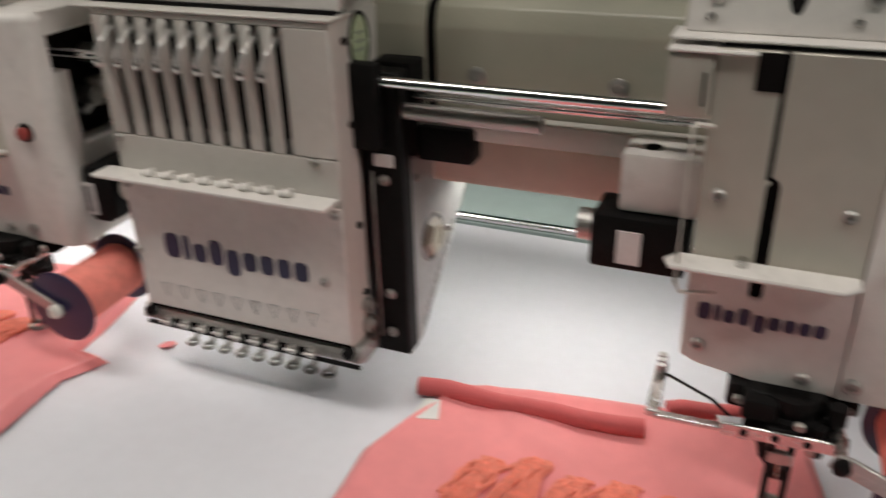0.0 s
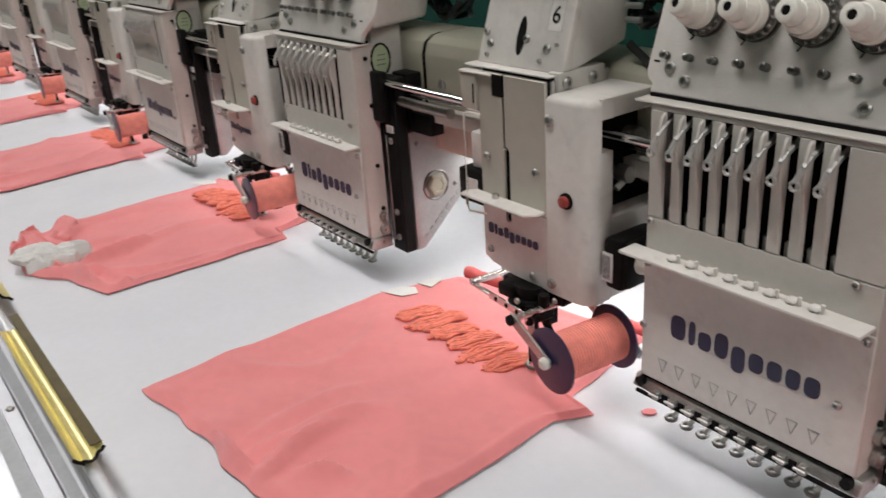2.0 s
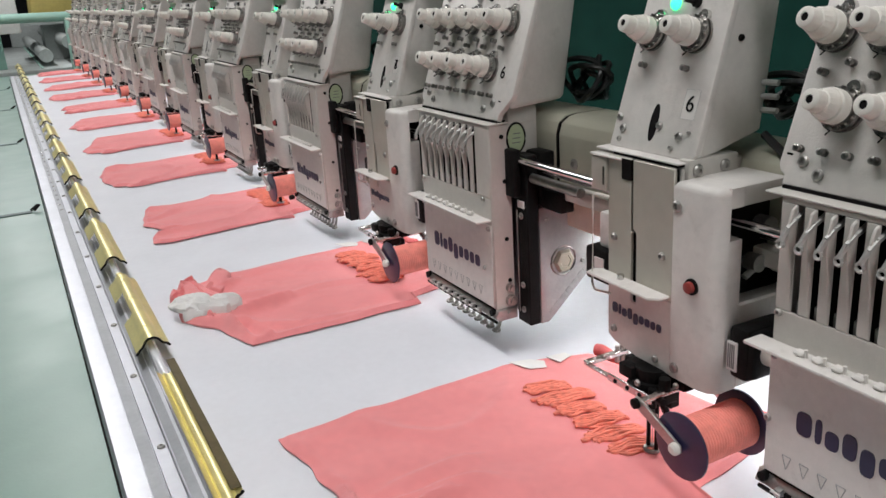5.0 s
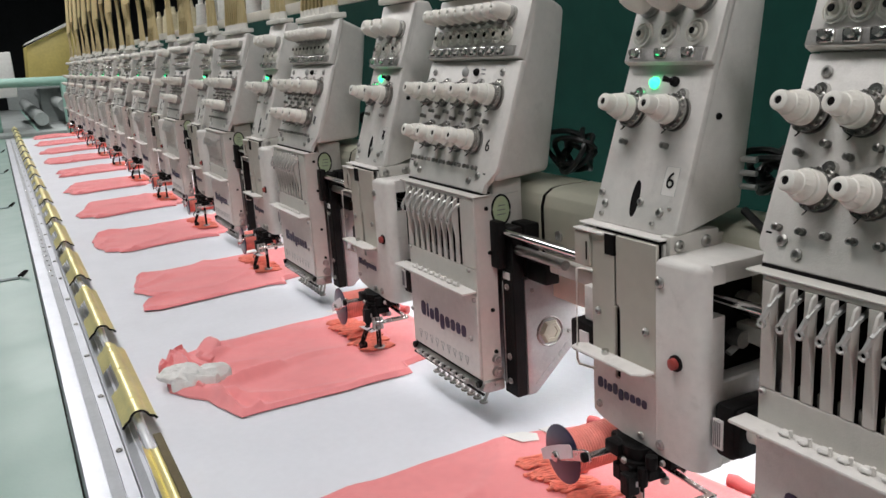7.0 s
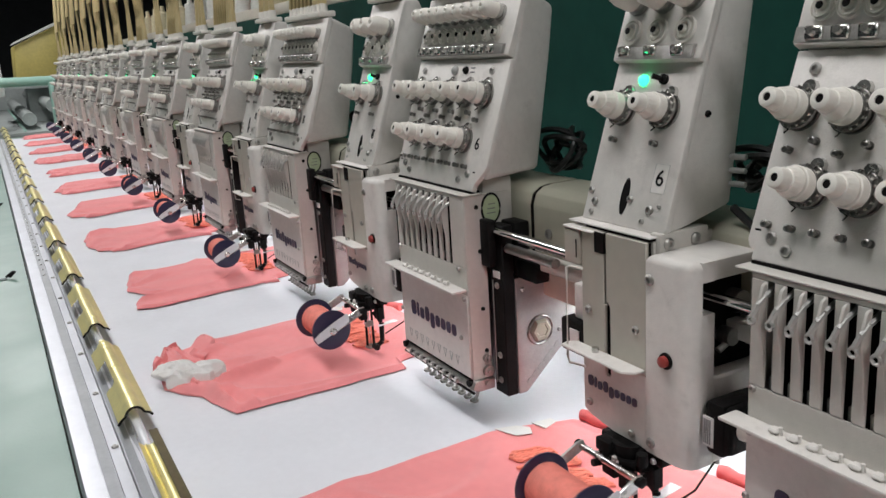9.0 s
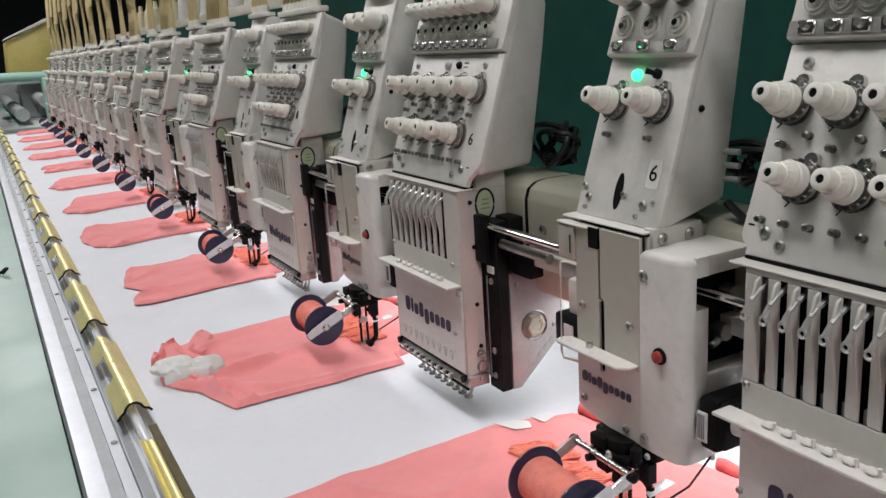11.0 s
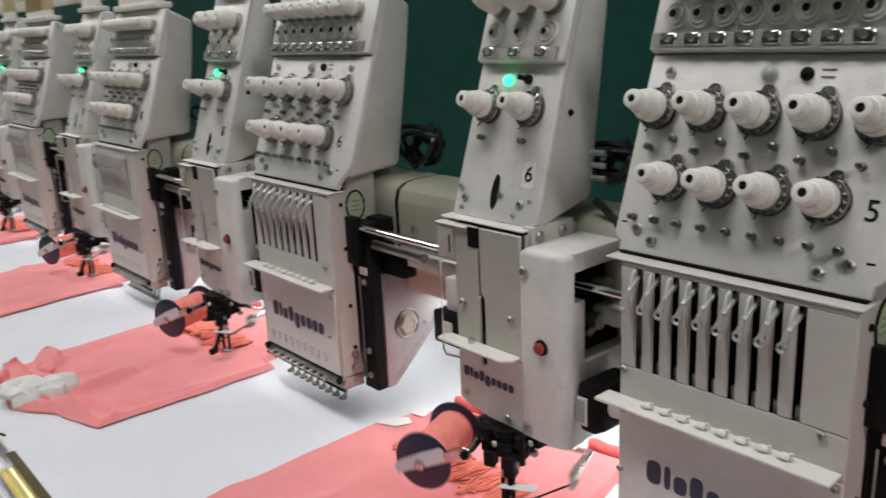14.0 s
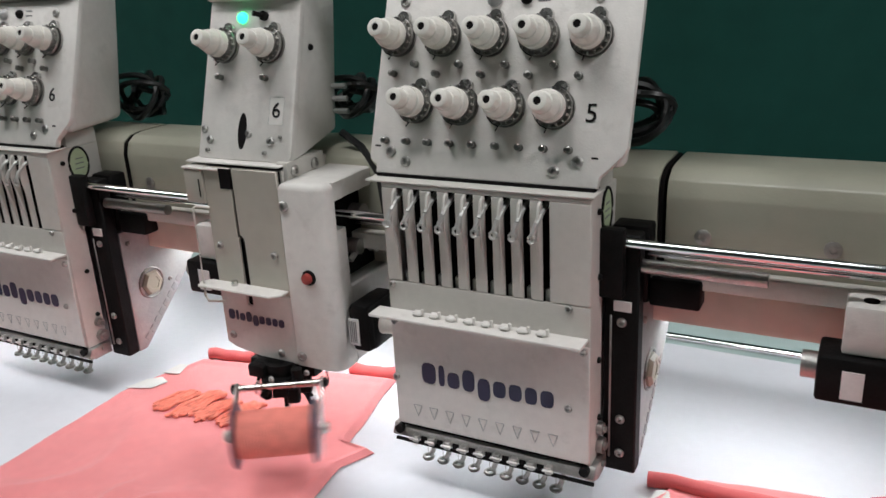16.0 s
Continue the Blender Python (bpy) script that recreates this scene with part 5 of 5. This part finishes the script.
    for z in (1.075, 1.085, 1.095):
        part("side_plug", rod(bmesh.new(), (0.0555, 0.058, z), (0.068, 0.060, z), 0.0022, seg=8), DOME, h)
    screw(h, (0.0555, 0.034, 1.128), (1, 0, 0), 0.0025, BLACK)
    cable_loop(h, 0.040, 0.096, 1.080, 0.022)
    dr = bmesh.new()
    tube(dr, [(0.066, 0.050, 1.06), (0.085, 0.050, 1.048), (0.105, 0.040, 1.030), (0.112, 0.036, 0.99)], 0.003, 6)
    part("cable_drop", dr, WIRE, h)
    # fixed black hub over the turning guide
    hub = bmesh.new()
    rod(hub, (AX, AY, 0.8790), (AX, AY, 0.8850), 0.0135, seg=20)
    box(hub, AX - 0.020, AX + 0.008, AY - 0.009, AY + 0.012, 0.8795, 0.8850, 0.001, 1)
    box(hub, AX - 0.024, AX + 0.014, AY + 0.002, AY + 0.03, 0.8765, 0.8838, 0.002)
    box(hub, AX - 0.030, AX + 0.016, AY - 0.004, AY + 0.022, 0.8700, 0.8838, 0.0025)
    box(hub, AX + 0.010, AX + 0.030, AY + 0.004, AY + 0.016, 0.8720, 0.8830, 0.002)
    box(hub, AX - 0.022, AX - 0.006, AY - 0.016, AY + 0.002, 0.8735, 0.8840, 0.0015)
    rod(hub, (AX + 0.020, AY - 0.006, 0.8740), (AX + 0.020, AY - 0.006, 0.8835), 0.0045, seg=10)
    part("hub", hub, BLACK, h, "black cluster of clamps under the cover")
    for dx, dy in ((-0.024, -0.002), (0.024, 0.006), (0.004, -0.014)):
        screw(h, (AX + dx, AY + dy - 0.004, 0.8770), (0, -1, 0), 0.0026)
    return h


def tape_guide():
    """The part that turns round the coiling needle: hub, spool of cord, arms, feet. Its space is centred on the needle."""
    g = thing("tape_guide", (0, 0, 0), "turning cord guide with a navy spool of orange cord", "cord guide", "cord guides under the coiling heads")
    hub = bmesh.new()
    turned(hub, (0, 0, 0.861), (0, 0, 1), ((0, 0.008), (0.004, 0.012), (0.009, 0.012), (0.010, 0.016), (0.0135, 0.016), (0.014, 0.0125), (0.0175, 0.0125)), 18)
    box(hub, -0.019, 0.021, -0.007, 0.006, 0.861, 0.870, 0.001, 1)
    box(hub, -0.009, 0.004, -0.017, 0.016, 0.864, 0.872, 0.001, 1)
    rod(hub, (-0.015, 0.009, 0.858), (-0.015, 0.009, 0.873), 0.004, seg=8)
    rod(hub, (0.013, -0.012, 0.858), (0.013, -0.012, 0.874), 0.0035, seg=8)
    box(hub, -0.014, -0.004, 0.010, 0.022, 0.850, 0.868, 0.0012, 1)
    box(hub, 0.006, 0.016, 0.004, 0.014, 0.852, 0.866, 0.0012, 1)
    rod(hub, (-0.020, -0.006, 0.864), (0.026, -0.013, 0.868), 0.0030, seg=8)
    part("turning_hub", hub, BLACK, g, "black turning hub")
    plate = box(bmesh.new(), -0.030, 0.020, -0.0205, -0.0185, 0.8655, 0.8725, 0.0006, 1)
    hp = part("hub_plate", plate, STEEL, g, "bright steel plate with three holes")
    for x in (-0.020, -0.006, 0.008):
        part("plate_hole", rod(bmesh.new(), (x, -0.0210, 0.8690), (x, -0.0204, 0.8690), 0.0019, seg=10), DARK, hp)
    cross = rod(bmesh.new(), (0.021, -0.036, 0.8725), (0.021, 0.036, 0.8725), 0.0028, seg=10)
    box(cross, 0.004, 0.022, -0.005, 0.005, 0.8705, 0.8745, 0.001, 1)
    part("cross_bar", cross, STEEL, g, "steel cross bar behind the spool")
    for s in (-1, 1):
        y = 0.0335 * s
        arm = bmesh.new()
        prism(arm, "y", y - 0.0012, y + 0.0012, [(0.016, 0.870), (0.019, 0.8775), (0.0255, 0.8765), (0.0655, 0.8580), (0.0660, 0.8525), (0.0610, 0.8505), (0.0220, 0.8675)], 0.0006, 1)
        a = part("spool_arm", arm, STEEL if s > 0 else DULL, g, "thin steel spool arm")
        part("arm_knob", turned(bmesh.new(), (0.062, y + 0.0013 * s, 0.855), (0, s, 0), ((0, 0.0048), (0.003, 0.0045), (0.0045, 0.003)), 12), KNOB if s < 0 else STEEL, a)
        part("pivot_bolt", turned(bmesh.new(), (0.021, y + 0.0012 * s, 0.8725), (0, s, 0), ((0, 0.0042), (0.003, 0.004), (0.004, 0.002)), 10), BLACK, a)
    st = bmesh.new()
    prism(st, "y", 0.0350, 0.0355, [(0.040, 0.8715), (0.043, 0.8735), (0.060, 0.8660), (0.079, 0.8560), (0.087, 0.8500), (0.083, 0.8425), (0.074, 0.8465), (0.056, 0.8545), (0.040, 0.8630)])
    part("label_strip", st, CLEAR, g, "creased clear plastic strip")
    sp = part("spool", turned(bmesh.new(), (0.062, -0.029, 0.855), (0, 1, 0), ((0, 0.006), (0.058, 0.006)), 14), SPOOL, g, "navy plastic spool")
    for y, s in ((-0.0305, 1), (0.0285, 1)):
        part("spool_flange", turned(bmesh.new(), (0.062, y, 0.855), (0, 1, 0), ((0, 0.0242), (0.0003, 0.0250), (0.0017, 0.0250), (0.002, 0.0242)), 36), SPOOL, sp)
    cord = bmesh.new()
    steps = []
    for k in range(23):
        steps += [(0.0025 * k, 0.0178), (0.0025 * k + 0.00125, 0.0184)]
    turned(cord, (0.062, -0.0280, 0.855), (0, 1, 0), steps, 24)
    part("wound_cord", cord, TAPE, sp, "orange cord wound on the spool")
    # feet round the needle
    for x in (-0.0045, 0.0045):
        f = bmesh.new()
        rod(f, (x, 0.001, 0.861), (x, 0.001, 0.812), 0.0017, seg=8)
        part("foot_rod", f, BLACK, g)
    foot = bmesh.new()
    tube(foot, [(0.0058 * math.cos(q), 0.001 + 0.0058 * math.sin(q), 0.811) for q in np.linspace(0, 6.28, 15)[:-1]], 0.0016, 6, True)
    part("foot_block", box(bmesh.new(), -0.006, 0.006, -0.001, 0.003, 0.838, 0.846, 0.001, 1), DULL, g)
    part("foot_ring", foot, DULL, g)
    part("needle", rod(bmesh.new(), (0, 0.001, 0.861), (0, 0.001, 0.806), 0.0009, 0.0005, 6), STEEL, g)
    lever = bmesh.new()
    for a, b in (((-0.004, 0.010, 0.860), (-0.010, 0.018, 0.846)), ((-0.010, 0.018, 0.846), (-0.006, 0.026, 0.824)), ((-0.006, 0.026, 0.824), (0.002, 0.022, 0.816))):
        rod(lever, a, b, 0.0034, 0.0028, 8)
    rod(lever, (0.002, 0.018, 0.817), (0.002, 0.027, 0.817), 0.0042, seg=10)
    part("guide_lever", lever, BLACK, g, "black cord guide lever")
    # long bracket on the side away from the spool
    br = bmesh.new()
    box(br, -0.062, -0.004, -0.0175, -0.0125, 0.8645, 0.8670, 0.0006, 1)
    box(br, -0.066, -0.060, -0.0165, 0.028, 0.8640, 0.8685, 0.0008, 1)
    b = part("counter_bracket", br, STEEL, g, "bent steel bracket")
    rl = bmesh.new()
    for k in range(3):
        rod(rl, (-0.063, 0.018 + 0.005 * k, 0.858), (-0.063, 0.018 + 0.005 * k, 0.873), 0.0022, seg=8)
    part("cord_roller", rl, DULL, b)
    wr = bmesh.new()
    tube(wr, [(-0.063, 0.028, 0.862), (-0.035, 0.033, 0.846), (-0.012, 0.024, 0.832)], 0.0009, 5)
    part("tension_wire", wr, BLACK, g)
    fl = bmesh.new()
    prism(fl, "z", 0.8440, 0.8446, [(-0.030, 0.012), (-0.004, 0.020), (-0.002, 0.027), (-0.032, 0.022)])
    part("clear_flap", fl, CLEAR, g, "creased clear plastic flap")
    for k, (x, y) in enumerate(((-0.012, 0.012), (-0.02, -0.008), (0.012, -0.012))):
        part("hub_screw", turned(bmesh.new(), (x, y, 0.862), (0, 0, -1), ((0, 0.0034), (0.004, 0.0034), (0.005, 0.002)), 8), DULL, g)
    return g


first_flat, first_coil, first_guide = flat_head(), coil_head(), tape_guide()
GUIDES = []
for u in UNITS:
    shift = Vector((-(u - 6) * PITCH, 0, 0))
    f = first_flat if u == 6 else copy_thing(first_flat, Matrix.Translation(shift + first_flat.location))
    c = first_coil if u == 6 else copy_thing(first_coil, Matrix.Translation(shift + first_coil.location))
    if u == 6:
        g = first_guide
        g.location = (AX, AY, 0)
    else:
        g = copy_thing(first_guide, Matrix.Translation(shift + Vector((AX, AY, 0))))
    GUIDES.append(g)
    digits(f, str(u), lean(-0.2117 + shift.x, 1.0897, 0.0044), 0.0125)
    digits(c, str(u), set_back(0.0410 + shift.x, 1.0838, 0.0044), 0.0125)


# ---- far end of the hall ----
end = thing("machine_end", (-5.5, -0.3, 0.8), "light green end frame of the machine with a cross tube", "machine frame")
part("control_box", box(bmesh.new(), -6.2, -5.9, -0.62, -0.27, 1.02, 1.32, 0.01), LABEL, end, "pale control box")
part("box_stand", box(bmesh.new(), -6.08, -6.02, -0.5, -0.4, 0.786, 1.02, 0.004), TEAL, end)
part("end_post", box(bmesh.new(), -5.42, -5.32, 0.0, 0.06, 0.7865, 1.12, 0.006), TEAL, end)
part("cross_tube", rod(bmesh.new(), (-5.55, -1.3, 1.140), (-5.55, 0.05, 1.112), 0.030, seg=20), TEAL, end, "light green cross tube")
part("end_foot", box(bmesh.new(), -5.62, -5.48, -0.02, 0.08, 0.0, 1.10, 0.006), TEAL, end)
bed = thing("neighbour_machine", (-7.4, -0.3, 0), "grey bed of the next machine with rollers", "machine")
part("bed_top", box(bmesh.new(), -9.8, -5.7, -1.6, 0.5, 0.74, 0.785, 0.006), GREY, bed)
for k in range(5):
    part("bed_seam", box(bmesh.new(), -9.7, -5.8, -1.4 + 0.3 * k, -1.385 + 0.3 * k, 0.7855, 0.790), TEAL, bed)
for k in range(3):
    part("roller", rod(bmesh.new(), (-9.5, -0.15 + 0.16 * k, 0.86 + 0.08 * k), (-5.9, -0.15 + 0.16 * k, 0.86 + 0.08 * k), 0.045, seg=18), GREY, bed)
part("bed_end", box(bmesh.new(), -9.74, -9.66, -0.3, 0.35, 0.786, 1.12, 0.006), GREY, bed)
for x in (-9.7, -5.85):
    part("bed_leg", box(bmesh.new(), x - 0.05, x + 0.05, -1.5, 0.4, 0, 0.739, 0.006), GREY, bed)
hood = thing("yellow_hood", (-7.0, 0, 1.2), "yellow sloped cover on the next machine", "machine cover")
part("hood_sheet", prism(bmesh.new(), "x", -7.3, -6.7, [(-0.16, 1.125), (-0.14, 1.37), (0.20, 1.52), (0.24, 1.50), (0.24, 1.125)], 0.006), YELLOW, hood)
part("hood_trim", prism(bmesh.new(), "x", -6.698, -6.66, [(-0.165, 1.372), (-0.145, 1.392), (0.20, 1.545), (0.20, 1.520)], 0.003), LABEL, hood)
part("hood_base", box(bmesh.new(), -7.4, -6.6, -0.3, 0.3, 1.05, 1.1245, 0.005), GREY, hood)
part("hood_stand", box(bmesh.new(), -7.2, -6.8, -0.1, 0.25, 0.786, 1.05, 0.005), GREY, hood)


# ---- what moves ----
def motions():
    """The frame drives shirts, clips and cloth; the cord guides turn."""
    for ob in MOVED:
        at = Vector(ob.location)
        walk(ob, [(t, Matrix.Translation(at + Vector((x, y, 0)))) for t, x, y in DRIVE])
    for g in GUIDES:
        at = Vector(g.location)
        walk(g, [(t, Matrix.Translation(at) @ pose(0, 0, 0, 0, 0, a - 360)) for t, a in SPIN])


motions()
